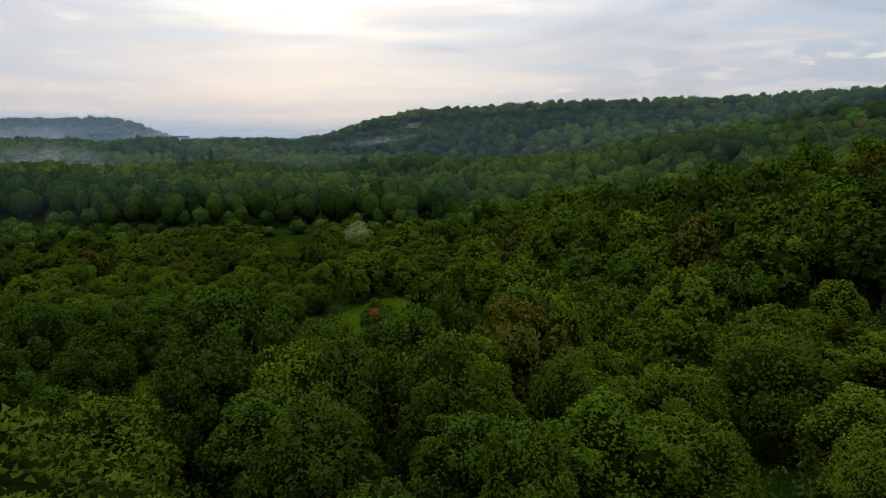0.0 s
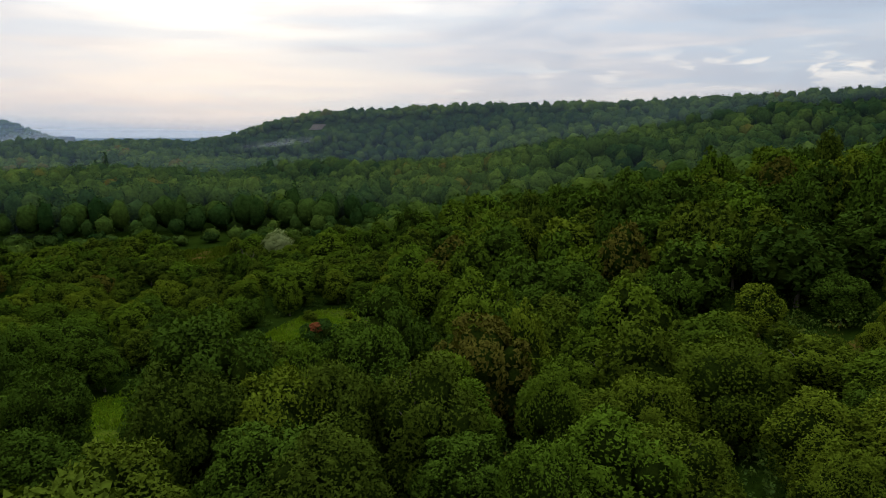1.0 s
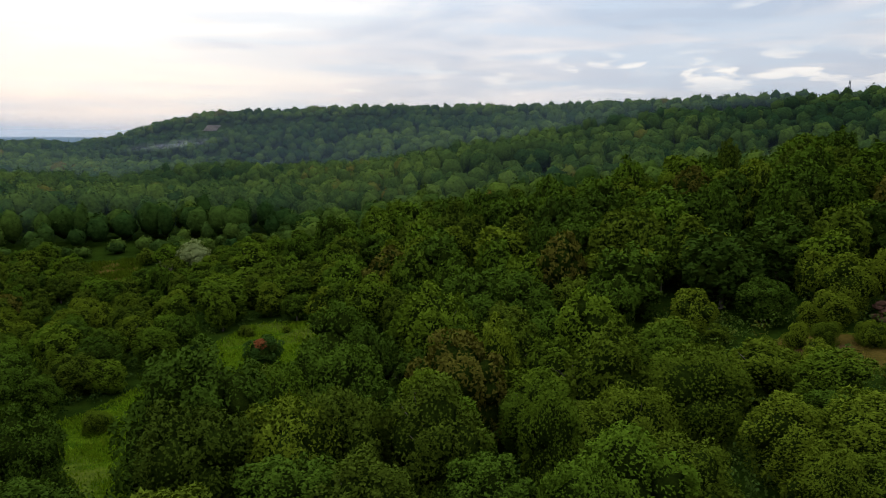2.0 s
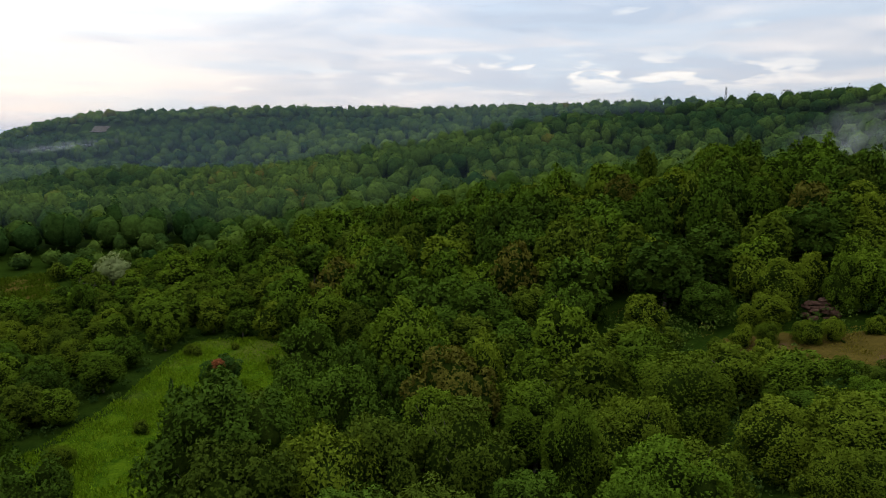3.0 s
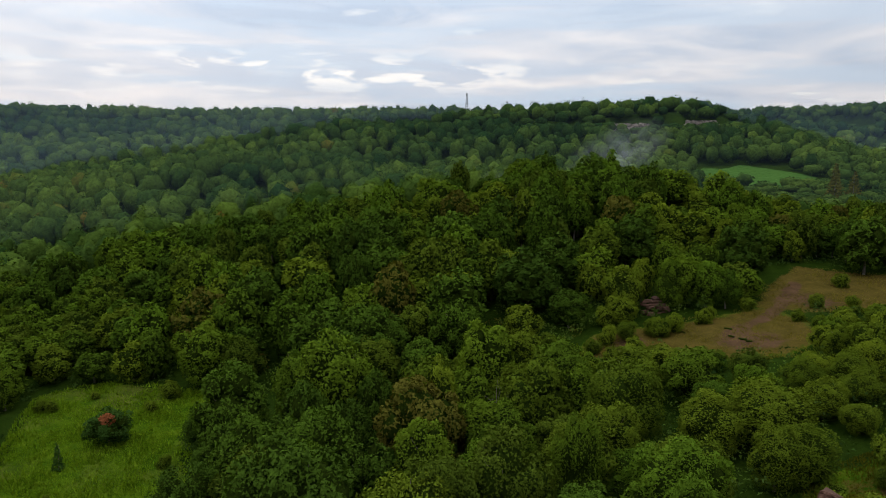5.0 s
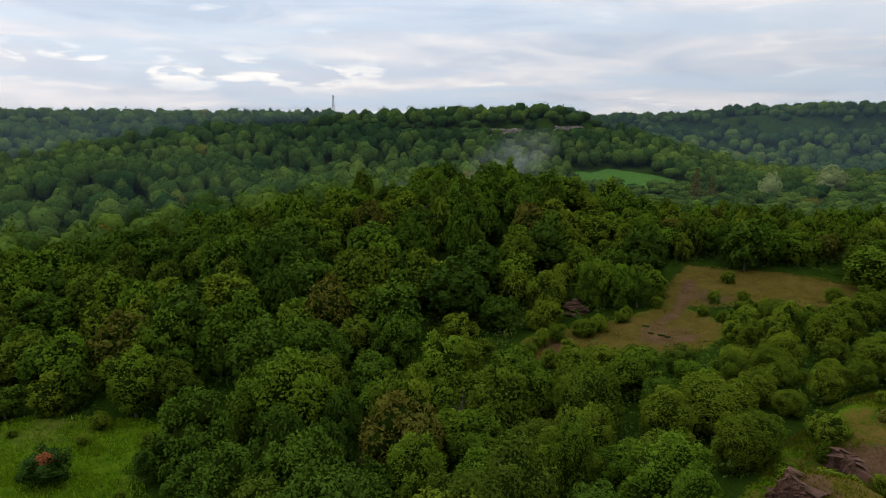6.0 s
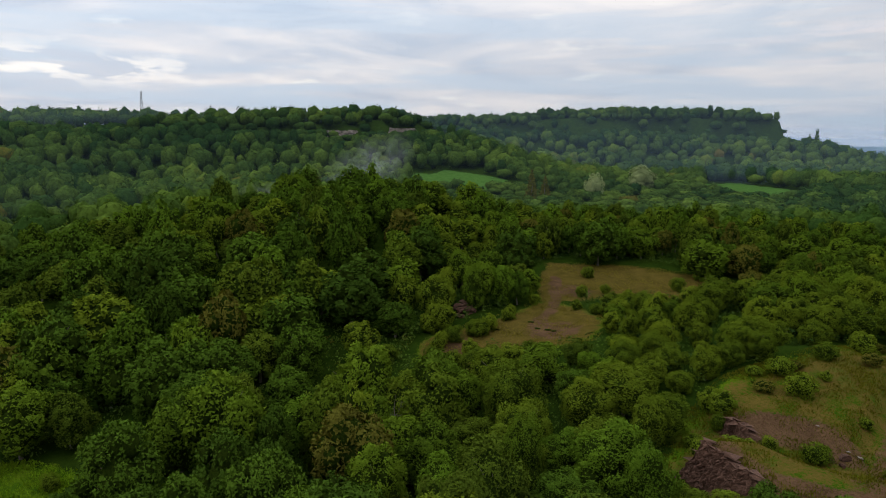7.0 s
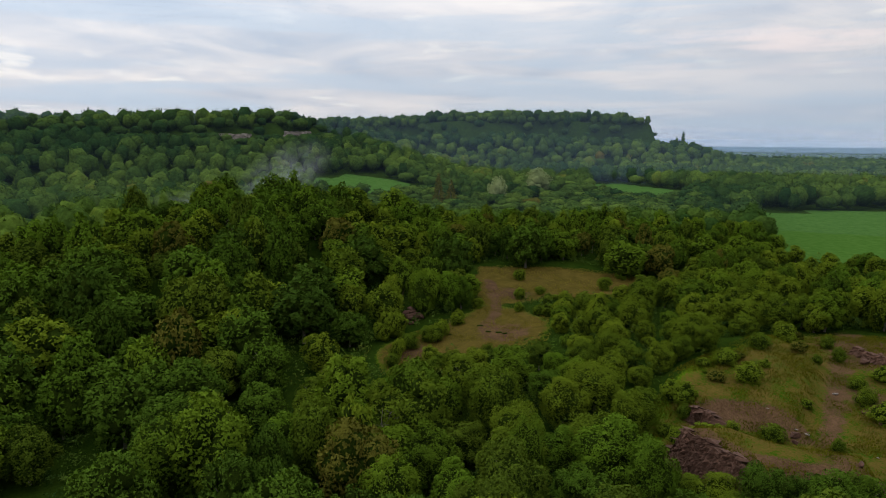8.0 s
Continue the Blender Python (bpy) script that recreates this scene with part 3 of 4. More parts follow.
def wood_trees():
    rng = np.random.default_rng(11)
    x, y = scatter(rng, -170, 190, -40, 260, 5.3)
    far, turn = np.hypot(x - NEAR[0], y - NEAR[1]), bearing(x, y)
    keep = (far < 195) & (turn > -42) & (turn < 125) & (open_ground(x, y) < -1.5) & (clear_of_path(x, y) > 12)
    heroes = np.array(planted)
    count = dict.fromkeys(KINDS, 0)
    for a, b, f in zip(x[keep], y[keep], far[keep]):
        d = np.hypot(heroes[:, 0] - a, heroes[:, 1] - b)
        if np.min(d - heroes[:, 2] * 0.5) < 1.6:
            continue
        young = float(smooth(-6, 14, a) * smooth(92, 74, b))  # a younger, closer wood round the quarry
        if rng.random() > 0.52 + 0.38 * young + 0.30 * float(scrub(a, b)):
            continue
        low = float(max(bell(a, b, 58, 27, 34, 30), 1.2 * bell(a, b, 55, 50, 9, 12), 1.2 * bell(a, b, -1, 20, 12, 14)))  # scrub round the clearings
        valley = float(scrub(a, b))
        knoll = bell(a, b, 70, 135, 60, 70)
        mood = noise.noise((a * 0.03, b * 0.03, 1.0)) + rng.normal(0, 0.26) - 0.45 * low + 0.6 * bell(a, b, -3, 24, 11, 9) + 0.3 * bell(a, b, 8, 95, 16, 20) - 0.05 * knoll - 0.45 * valley + 0.45 * float(max(smooth(16, -6, a) * smooth(112, 85, b), smooth(42, 18, a) * smooth(138, 112, b) * smooth(74, 84, b))) - 0.22 * young
        kind = "maple_tree" if mood > 0.24 else "oak_tree" if mood > 0.06 else "cherry_tree" if mood > -0.1 else "ash_tree" if mood > -0.3 else "box_elder_tree"
        if rng.random() < 0.02:
            kind = "hawthorn_tree"
        tall = rng.uniform(7.8, 14.6) * (1 - 0.26 * young) * (0.85 if kind == "box_elder_tree" else 1)
        tall *= (1 - 0.34 * low) * (1 - 0.45 * float(bell(a, b, 124, -22, 26, 26))) * (1 - 0.46 * valley)
        edge = float(open_ground(np.array(a), np.array(b)))
        if edge > -4:
            tall *= 0.8
        wide = rng.uniform(6.2, 11.0) * (1 - 0.30 * young) * (1 - 0.2 * low) * (1 - 0.22 * valley)
        if math.hypot(a - 80, b - 39) < 9:  # cut to saplings between the two clearings, to keep the upper one in view
            tall, wide = tall * 0.42, wide * 0.55
        close = heroes[(d < 9) & (heroes[:, 2] >= 7)]  # stay below the great crowns
        if len(close):
            tall = min(tall, max(float(np.min(close[:, 3])) - float(height(a, b)) - 1.2, 5.5))
        gap = -float(ring_distance(CLEARING, np.array(a), np.array(b)))
        if a + 0.6 * b < 96 and b > 44 and gap < 36:  # capped along the clearing's lower side to keep it in the camera's view
            tall = min(tall, 1.8 + 0.27 * gap)
        wide = min(wide, 0.9 * tall + 0.6)
        if count[kind] >= 290:
            kind = min(("oak_tree", "cherry_tree", "ash_tree", "maple_tree", "box_elder_tree"), key=count.get)
        count[kind] += 1
        plant(kind, a, b, wide, tall, spray_count(a, b), int(rng.integers(5)), rng.uniform(0, 360), KINDS_GROUP[kind], skirt=edge > -18)
    return count


wood_trees()


def flight_trees():
    """Younger trees of the same wood, under the flight itself."""
    rng = np.random.default_rng(13)
    x, y = scatter(rng, -95, 40, -30, 80, 7.5)
    away = clear_of_path(x, y)
    heroes = np.array(planted)
    for a, b in zip(*[v[(away > 2) & (away < 13) & (open_ground(x, y) < -3)] for v in (x, y)]):
        if np.min(np.hypot(heroes[:, 0] - a, heroes[:, 1] - b) - heroes[:, 2] * 0.5) > 3.5:
            kind = ("maple_tree", "ash_tree", "cherry_tree", "oak_tree")[int(rng.integers(4))]
            plant(kind, a, b, rng.uniform(5, 8), rng.uniform(5.5, 8.5), 9000, int(rng.integers(5)), rng.uniform(0, 360), KINDS_GROUP[kind], skirt=False)


flight_trees()


CLIFFS = [(-30, 738, 24), (322, 265, 19), (344, 229, 23), (376, 199, 23), (619, -54, 18)]


def joined_woods(name, label, seed, gap, keep, sprays, wide, tall, bounds, spread=0.5, cored=True, edge=-2.0):
    """Woods too far off to count, as one body of many crowns."""
    rng = np.random.default_rng(seed)
    x, y = scatter(rng, *bounds, gap)
    mask = keep(x, y) & (open_ground(x, y) < edge) & (rng.random(len(x)) < 0.86)
    x, y = x[mask], y[mask]
    k = len(x)
    z = height(x, y)
    w = rng.uniform(*wide, k) / 2
    h = rng.uniform(*tall, k)
    h = h * (1 - 0.6 * scrub(x, y)) * (1 - 0.55 * bell(x, y, 235, 60, 95, 90)) * (1 - 0.6 * bell(x, y, 225, 112, 55, 42)) * (1 - 0.6 * bell(x, y, 300, 5, 80, 45))
    h = h + 2.5 * smooth(238, 246, y) * smooth(330, 280, y) * smooth(30, -20, x)
    foot = np.minimum.reduce([np.hypot(x - cx, y - cy) - r for cx, cy, r in CLIFFS])
    h = h * (1 - 0.42 * smooth(16, 4, foot) * smooth(0, -6, brow_distance(x, y)))  # lowered below the rock faces so that the camera sees them
    brow = smooth(26, 4, np.abs(brow_distance(x, y)))  # smaller along the brow, sized to fit the skyline in the camera's view
    w, h = w * (1 - 0.05 * brow) * (1 - 0.42 * scrub(x, y)), h * (1 - 0.15 * brow)
    if cored:  # rooted in the slope as it lies, not on the very lip
        z = np.clip(sum(height(x + a, y + c) for a, c in ((14, 0), (-14, 0), (0, 14), (0, -14))) / 4, z - 0.33 * h, z)
    tilts = [np.array(Euler(np.random.default_rng(seed + i).uniform(0, 6.28, 3)).to_matrix()) for i in range(12)]
    shapes = [crown_points(np.random.default_rng(seed + i), sprays, 9, 0.7, 0.50, -0.75, 5) for i in range(12)]
    pick, turn = rng.integers(0, 12, k), rng.uniform(0, 2 * math.pi, k)
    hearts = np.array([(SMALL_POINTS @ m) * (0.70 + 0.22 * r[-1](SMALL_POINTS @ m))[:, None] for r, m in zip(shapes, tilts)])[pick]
    p, o = np.array([s[0] for s in shapes])[pick], np.array([s[1] for s in shapes])[pick]
    c, s = np.cos(turn)[:, None], np.sin(turn)[:, None]
    spin = lambda q: np.stack([q[..., 0] * c - q[..., 1] * s, q[..., 0] * s + q[..., 1] * c, q[..., 2]], -1)
    span, middle = np.stack([w, w, h * 0.48], -1)[:, None, :], np.stack([x, y, z + h * 0.48], -1)[:, None, :]
    size = math.sqrt(4 * math.pi * (sum(wide) / 4) * (sum(tall) / 4) / sprays * spread)
    v, f = leaf_sprays(rng, (spin(p) * span * 0.85 + middle).reshape(-1, 3), spin(o).reshape(-1, 3), size, 0.1, 0.3)
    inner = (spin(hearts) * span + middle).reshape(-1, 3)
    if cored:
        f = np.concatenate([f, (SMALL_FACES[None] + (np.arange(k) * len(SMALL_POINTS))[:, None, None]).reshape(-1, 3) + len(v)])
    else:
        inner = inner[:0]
    mesh = mesh_from(name, np.concatenate([v, inner]), f, [LEAF_WOODS, SHADE_AND_LOG], np.arange(len(f)) >= k * sprays, (np.arange(len(f)) >= k * sprays) & (k < 0))
    # random drift, plus painted shade along the valley wood's edge and below the brow
    tint_and_shade = np.clip(0.44 - 0.3 * smooth(238, 244, y) * smooth(300, 268, y) * smooth(40, -10, x) - 0.32 * smooth(-75, -30, brow_distance(x, y)) * smooth(4, -10, brow_distance(x, y)) + 0.20 * rng.normal(0, 1, k) + 0.55 * np.array([noise.noise((a * 0.012, b * 0.012, 4.0)) for a, b in zip(x, y)]), 0, 1.08)
    tint_and_shade = np.concatenate([np.repeat(tint_and_shade, sprays * 3), np.repeat(tint_and_shade, len(SMALL_POINTS) if cored else 0)])
    mesh.attributes.new("tint_and_shade", "FLOAT", "POINT").data.foreach_set("value", tint_and_shade.astype(np.float32))
    tagged(new(name, mesh), label, "woodland", kind="stuff")


def cliff_gap(x, y):
    """Ground at the foot of the rock faces, kept clear of trees for the camera's view."""
    near = np.minimum.reduce([np.hypot(x - cx, y - cy) - r for cx, cy, r in CLIFFS])
    s = brow_distance(x, y)
    return (near < -8) & (s < -3) & (s > -16)


def range_of(x, y):
    return np.hypot(x - NEAR[0], y - NEAR[1])


joined_woods("undergrowth", "tangled green undergrowth between the trees", 27, 3.1,
             lambda x, y: (range_of(x, y) < 185) & (open_ground(x, y) > -30) & (bearing(x, y) > -42) & (bearing(x, y) < 125) & (clear_of_path(x, y) > 10), 60, (2.6, 4.8), (1.4, 3.6), (-150, 160, -60, 190), 0.2, False, -1.8)
joined_woods("valley_woods", "dense green broadleaf woods filling the valley", 21, 6.6,
             lambda x, y: (range_of(x, y) >= 195) & (range_of(x, y) < 440) & ~cliff_gap(x, y) & (bearing(x, y) > -42) & (bearing(x, y) < 125), 150, (5.5, 12), (7.5, 14.5), (-330, 420, -240, 470), 0.27)
joined_woods("hillside_woods", "hazy green woods over the escarpment slopes", 22, 8.4,
             lambda x, y: (range_of(x, y) >= 440) & (range_of(x, y) < 1000) & (bearing(x, y) > -40) & (bearing(x, y) < 120) & (brow_distance(x, y) < 110) & ~cliff_gap(x, y), 64, (6.5, 14), (7.5, 14.0), (-650, 980, -500, 1020), 0.22)
joined_woods("distant_woods", "far bluish woods on the hill across the valley", 23, 18,
             lambda x, y: (range_of(x, y) >= 1000) & (range_of(x, y) < 2000) & (bearing(x, y) > -40) & (bearing(x, y) < 118) & (brow_distance(x, y) < 60) & (ring_distance(FAR_BROW, x, y) < 130), 10, (16, 23), (9, 14), (-1400, 1900, -900, 1900))
joined_woods("back_woods", "green woods behind the flight path", 24, 11.0,
             lambda x, y: (range_of(x, y) < 230) & ((bearing(x, y) <= -42) | (bearing(x, y) >= 125)) & (clear_of_path(x, y) > 14), 90, (10, 13), (8, 11), (-270, 210, -220, 260), 0.4)

# ---- mist and haze ----


def mist_material(name, colour, shape):
    """Thin wet air and painted distance haze: mostly clear, the rest scatters daylight. shape(n) gives how much."""
    mat, n = material(name)
    clear = n.add("ShaderNodeBsdfTransparent")
    veil = n.add("ShaderNodeBsdfDiffuse", {"Color": (*colour, 1)})
    through_ = n.add("ShaderNodeBsdfTranslucent", {"Color": (*colour, 1)})
    lit = n.add("ShaderNodeMixShader", {0: 0.5, 1: veil.outputs[0], 2: through_.outputs[0]})
    both = n.add("ShaderNodeMixShader", {0: shape(n), 1: clear.outputs[0], 2: lit.outputs[0]})
    n.add("ShaderNodeOutputMaterial", {0: both.outputs[0]})
    return mat


def haze_bank(radius, amount, top, fade):
    """A wide, thin see-through curtain across the valley: distance haze put into its blue colour."""
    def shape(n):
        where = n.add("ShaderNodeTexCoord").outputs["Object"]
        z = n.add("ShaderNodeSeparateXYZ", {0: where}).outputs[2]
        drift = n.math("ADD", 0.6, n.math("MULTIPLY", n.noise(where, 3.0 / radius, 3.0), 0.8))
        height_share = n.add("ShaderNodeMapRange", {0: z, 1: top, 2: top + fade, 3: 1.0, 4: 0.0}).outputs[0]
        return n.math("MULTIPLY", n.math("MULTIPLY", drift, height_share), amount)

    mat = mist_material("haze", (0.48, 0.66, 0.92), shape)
    turns = np.radians(np.linspace(-60, 140, 61))
    x, y = NEAR[0] + radius * np.sin(turns), NEAR[1] + radius * np.cos(turns)
    low, high_ = np.full(61, -5.0), np.full(61, top + fade + 5.0)
    verts = np.concatenate([np.stack([x, y, low], 1), np.stack([x, y, high_], 1)])
    a = np.arange(60)
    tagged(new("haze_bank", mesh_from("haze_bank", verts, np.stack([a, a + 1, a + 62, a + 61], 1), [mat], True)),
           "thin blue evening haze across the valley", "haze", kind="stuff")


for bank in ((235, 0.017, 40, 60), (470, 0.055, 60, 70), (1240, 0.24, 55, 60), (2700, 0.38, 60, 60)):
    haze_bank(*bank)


def wisp_shape(n):
    where = n.add("ShaderNodeTexCoord").outputs["Object"]
    x, y, z = n.add("ShaderNodeSeparateXYZ", {0: where}).outputs
    r = n.math("ADD", n.math("MULTIPLY", x, x), n.math("MULTIPLY", z, z))
    soft = n.math("POWER", n.math("MAXIMUM", n.math("SUBTRACT", 1.0, r), 0.0), 1.5)
    torn = n.ramp(n.noise(where, 1.6, 5.0, 0.6, 0.8), (0.36, 0.0), (0.68, 1.0))
    return n.math("MULTIPLY", n.math("MULTIPLY", soft, torn), 0.16)


def bank_shape(n):
    return n.math("MULTIPLY", wisp_shape(n), 1.9)


WISP = mist_material("mist", (0.80, 0.84, 0.90), wisp_shape)
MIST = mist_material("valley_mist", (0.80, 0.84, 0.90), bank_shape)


def mist_wisp(x, y, z, width, rise, lean, label, sheets=2, face=0.0):
    """A drifting wisp of mist: bowed sheets one behind the other."""
    rng = np.random.default_rng(int(abs(x) + abs(y)))
    verts, faces = [], []
    u, w = [g.ravel() for g in np.meshgrid(np.linspace(-1, 1, 9), np.linspace(-1, 1, 5))]
    i, j = [g.ravel() for g in np.meshgrid(np.arange(8), np.arange(4))]
    for k in range(sheets):
        bow = rng.uniform(-0.35, 0.35)
        verts.append(np.stack([u, (k - sheets / 2) * 0.25 + bow * u * u + 0.2 * w, w], 1))
        a = j * 9 + i + k * 45
        faces.append(np.stack([a, a + 1, a + 10, a + 9], 1))
    ob = new("mist_wisp", mesh_from("mist_wisp", np.concatenate(verts), np.concatenate(faces), [MIST if x < 0 else WISP], True))
    ob.matrix_world = pose(x, y, z, 0, lean, face) @ Matrix.Diagonal((width / 2, width / 4, rise / 2, 1))
    tagged(ob, label, "mist", kind="stuff")


mist_wisp(152, 128, 40.0, 38, 19, -28, "pale wisp of mist rising behind the wooded knoll", 2, -55)
mist_wisp(128, 150, 33, 24, 6, 0, "pale wisp of mist rising behind the wooded knoll", 1, -55)
mist_wisp(-400, 900, 26, 150, 34, -14, "white valley mist lying over distant trees", 2, 20)
mist_wisp(-250, 443, 20, 80, 26, 0, "white valley mist lying over distant trees", 2, 25)
mist_wisp(-760, 1290, 40, 620, 46, 0, "white valley mist below the far hill", 2, 30)
mist_wisp(-470, 1250, 28, 260, 26, 0, "white valley mist below the far hill", 2, 25)
mist_wisp(-60, 680, 33, 110, 9, -6, "faint mist below the rock face", 1, 8)

# ---- rock faces of the escarpment ----


def ragged_face(name, line, foot, crest, steps, slope, rng, mat, ledges=5, rough=0.5):
    """A broken rock face along a line in plan: blocks and ledges step back as it rises. foot, crest: heights at a place."""
    verts, faces = [], []
    lengths = [math.dist(a, b) for a, b in zip(line, line[1:])]
    total = sum(lengths)
    for i in range(steps + 1):
        d = total * i / steps
        for (a, b), l in zip(zip(line, line[1:]), lengths):
            if d <= l or (a, b) == (line[-2], line[-1]):
                t = min(d / l, 1.0)
                x, y = a[0] + (b[0] - a[0]) * t, a[1] + (b[1] - a[1]) * t
                nx, ny = (b[1] - a[1]) / l, -(b[0] - a[0]) / l
                break
            d -= l
        jut = rng.uniform(-rough, rough)
        taper = min(1.0, 6.0 * min(i, steps - i) / steps + 0.15)
        low, top = foot(x, y), crest(x, y)
        for k in range(ledges * 2 + 1):
            v = (k // 2 + (k % 2) * 0.82) / ledges if k < ledges * 2 else 1.0
            out = slope * (1 - (k + 1) // 2 / ledges) + jut * (0.5 + 0.5 * math.sin(k * 2.1 + i * 0.9)) + rng.uniform(-0.25, 0.25) * rough
            verts.append((x + nx * out, y + ny * out, low - 0.6 + (top - low + 0.6) * v * taper + rng.uniform(-0.06, 0.06) * (top - low)))
    rows = ledges * 2 + 1
    for i in range(steps):
        for k in range(rows - 1):
            a = i * rows + k
            faces.append((a, a + rows, a + rows + 1, a + 1))
    # the back, so that the face has body
    first = len(verts)
    for i in range(steps + 1):
        x, y, z = verts[i * rows + rows - 1]
        j = min(i, steps - 1)
        dx, dy = verts[(j + 1) * rows][0] - verts[j * rows][0], verts[(j + 1) * rows][1] - verts[j * rows][1]
        l = math.hypot(dx, dy) or 1.0
        verts.append((x - dy / l * 1.6, y + dx / l * 1.6, z - 0.3))
    for i in range(steps):
        faces.append((i * rows + rows - 1, (i + 1) * rows + rows - 1, first + i + 1, first + i))
    return new(name, mesh_from(name, verts, faces, [mat]))


def build_cliffs():
    rng = np.random.default_rng(41)
    ground_at = lambda x, y: float(height(x, y))
    # along the brow, the drop on the right-hand side of the line
    for line, tall in ((((-30, 752), (-22, 746), (-10, 738)), 5), (((322, 286), (330, 270), (338, 256)), 6), (((341, 250), (352, 233), (362, 224)), 8),
                       (((372, 214), (384, 204), (394, 197)), 9), (((626, -44), (629, -58), (642, -54)), 6)):
        mean = [height(x, y) for x, y in line]
        crest = float(np.mean(mean)) - (8.5 if line[0][0] > 600 else 5.5)
        face = ragged_face("limestone_cliff", line, lambda x, y: crest - tall, lambda x, y: crest, 34, 3.0, rng, ROCK, 5, 1.3)
        face.location = (-8.0, -5.0, 0.0) if line[0][0] < 600 else (2.0, 2.0, -1.0)
        tagged(face, "weathered pinkish-grey limestone cliff on the wooded escarpment", "cliff", "cliffs of the escarpment")


build_cliffs()

# ---- the old quarry ----


def build_quarry():
    rng = np.random.default_rng(43)
    face = ragged_face("shale_bank", [(5.4, 22.4), (8.0, 24.4), (12.0, 26.2), (14.8, 27.8), (16.4, 29.4)][::-1], lambda x, y: 12.8,
                       lambda x, y: 16.5 + 0.35 * math.sin(x * 1.7), 84, 2.1, rng, SHALE, 10, 0.6)
    tagged(face, "crumbling reddish-brown shale bank of an old quarry", "bank")
    ledge = ragged_face("shale_ledge", [(22.2, 22.6), (24.4, 24.0), (25.6, 25.6)][::-1], lambda x, y: 12.4, lambda x, y: 15.7, 26, 0.8, rng, SHALE, 6, 0.35)
    tagged(ledge, "small broken ledge of reddish-brown shale", "rock ledge")
    heap = ragged_face("shale_ledge", [(3.6, 14.6), (3.4, 12.0), (4.2, 8.6)], lambda x, y: 12.8, lambda x, y: 16.4, 34, 2.6, rng, SHALE, 8, 0.45)
    tagged(heap, "eroded heap of dark purplish-brown shale", "rock ledge")
    outcrop = new("shale_outcrop")
    slab_rng = np.random.default_rng(44)
    for i in range(26):  # broken slabs, layer on layer
        layer = i // 5
        p = BALL_POINTS.copy()
        for c in unit(slab_rng.normal(0, 1, (12, 3)) * (1, 1, 0.6)):
            p = p - np.maximum(p @ c - slab_rng.uniform(0.45, 0.8), 0)[:, None] * c
        p = p * (slab_rng.uniform(0.7, 1.5), slab_rng.uniform(0.6, 1.1), 0.42)
        at = (slab_rng.uniform(-2.6, 2.6) * (1 - 0.1 * layer), slab_rng.uniform(-0.5, 0.9) + 0.2 * layer, 0.1 + 0.48 * layer)
        part("slab", mesh_from("slab", p + at, BALL_FACES, [SHALE]), outcrop)
    outcrop.matrix_world = pose(70.2, 70.8, float(height(70.2, 70.8)), 0, 0, -38)
    tagged(outcrop, "layered red shale outcrop below the trees", "rock outcrop")
    side = ragged_face("shale_ledge", [(44, -9), (47, -6), (51, -5)][::-1], lambda x, y: float(height(x, y)) - 0.3, lambda x, y: float(height(x, y)) + 1.3, 26, 1.2, rng, SHALE, 6, 0.5)
    tagged(side, "small broken ledge of reddish-brown shale", "rock ledge")


build_quarry()


def boulder(x, y, size, mat, label, flat=0.7):
    rng = np.random.default_rng(int(x * 13 + y * 7))
    p = BALL_POINTS.copy()
    cuts = unit(rng.normal(0, 1, (14, 3)))
    depth = rng.uniform(0.5, 0.85, 14)
    for c, d in zip(cuts, depth):  # flat broken sides
        over = np.maximum(p @ c - d, 0)
        p = p - over[:, None] * c
    p = p * (size * rng.uniform(0.8, 1.3), size * rng.uniform(0.7, 1.1), size * flat) / 2
    ob = new("boulder", mesh_from("boulder", p, BALL_FACES, [mat]))
    ob.matrix_world = pose(x, y, float(height(x, y)) + size * flat * 0.28, rng.uniform(-8, 8), rng.uniform(-8, 8), rng.uniform(0, 360))
    tagged(ob, label, "boulder", "boulders of the quarry")


for x, y, size in ((23.4, 12.4, 1.7), (21.6, 13.0, 1.1), (22.5, 14.2, 0.9), (7.2, 11.5, 1.1), (26.2, 0.8, 1.2), (29.1, 1.7, 1.0), (45.5, -5.0, 1.7), (49, -9, 1.3)):
    boulder(x, y, size, SHALE, "dark reddish-brown shale boulder on the quarry floor")
for x, y, size in ((24.2, 10.6, 0.8), (24.9, 11.8, 0.6), (34.2, 3.4, 1.3), (14.2, 15.4, 0.5), (27.8, 14.6, 0.5), (17.5, 5.0, 0.45)):
    boulder(x, y, size, ROCK, "pale flat limestone slab on the quarry floor", 0.35)


def fallen_log(x, y, length, thick, turn):
    bm = bmesh.new()
    bmesh.ops.create_cone(bm, segments=10, radius1=thick / 2, radius2=thick * 0.4, depth=length, cap_ends=True)
    bmesh.ops.bevel(bm, geom=[e for e in bm.edges if abs(e.verts[0].co.z - e.verts[1].co.z) < 1e-5], offset=thick * 0.06, segments=1)
    mesh = bpy.data.meshes.new("fallen_log")
    bm.to_mesh(mesh)
    bm.free()
    mesh.materials.append(SHADE_AND_LOG)
    ob = new("fallen_log", mesh)
    ob.matrix_world = pose(x, y, float(height(x, y)) + thick * 0.4, 0, 90, turn)
    tagged(ob, "short dark log lying on the bare clearing", "log", "logs in the clearing")


for row in ((68.1, 57.0, 1.2, 0.36, 100), (64.6, 55.1, 1.0, 0.34, 80), (63.8, 53.0, 1.2, 0.38, 95), (63.2, 51.8, 0.9, 0.3, 120), (63.7, 62.6, 1.0, 0.3, 60)):
    fallen_log(*row)

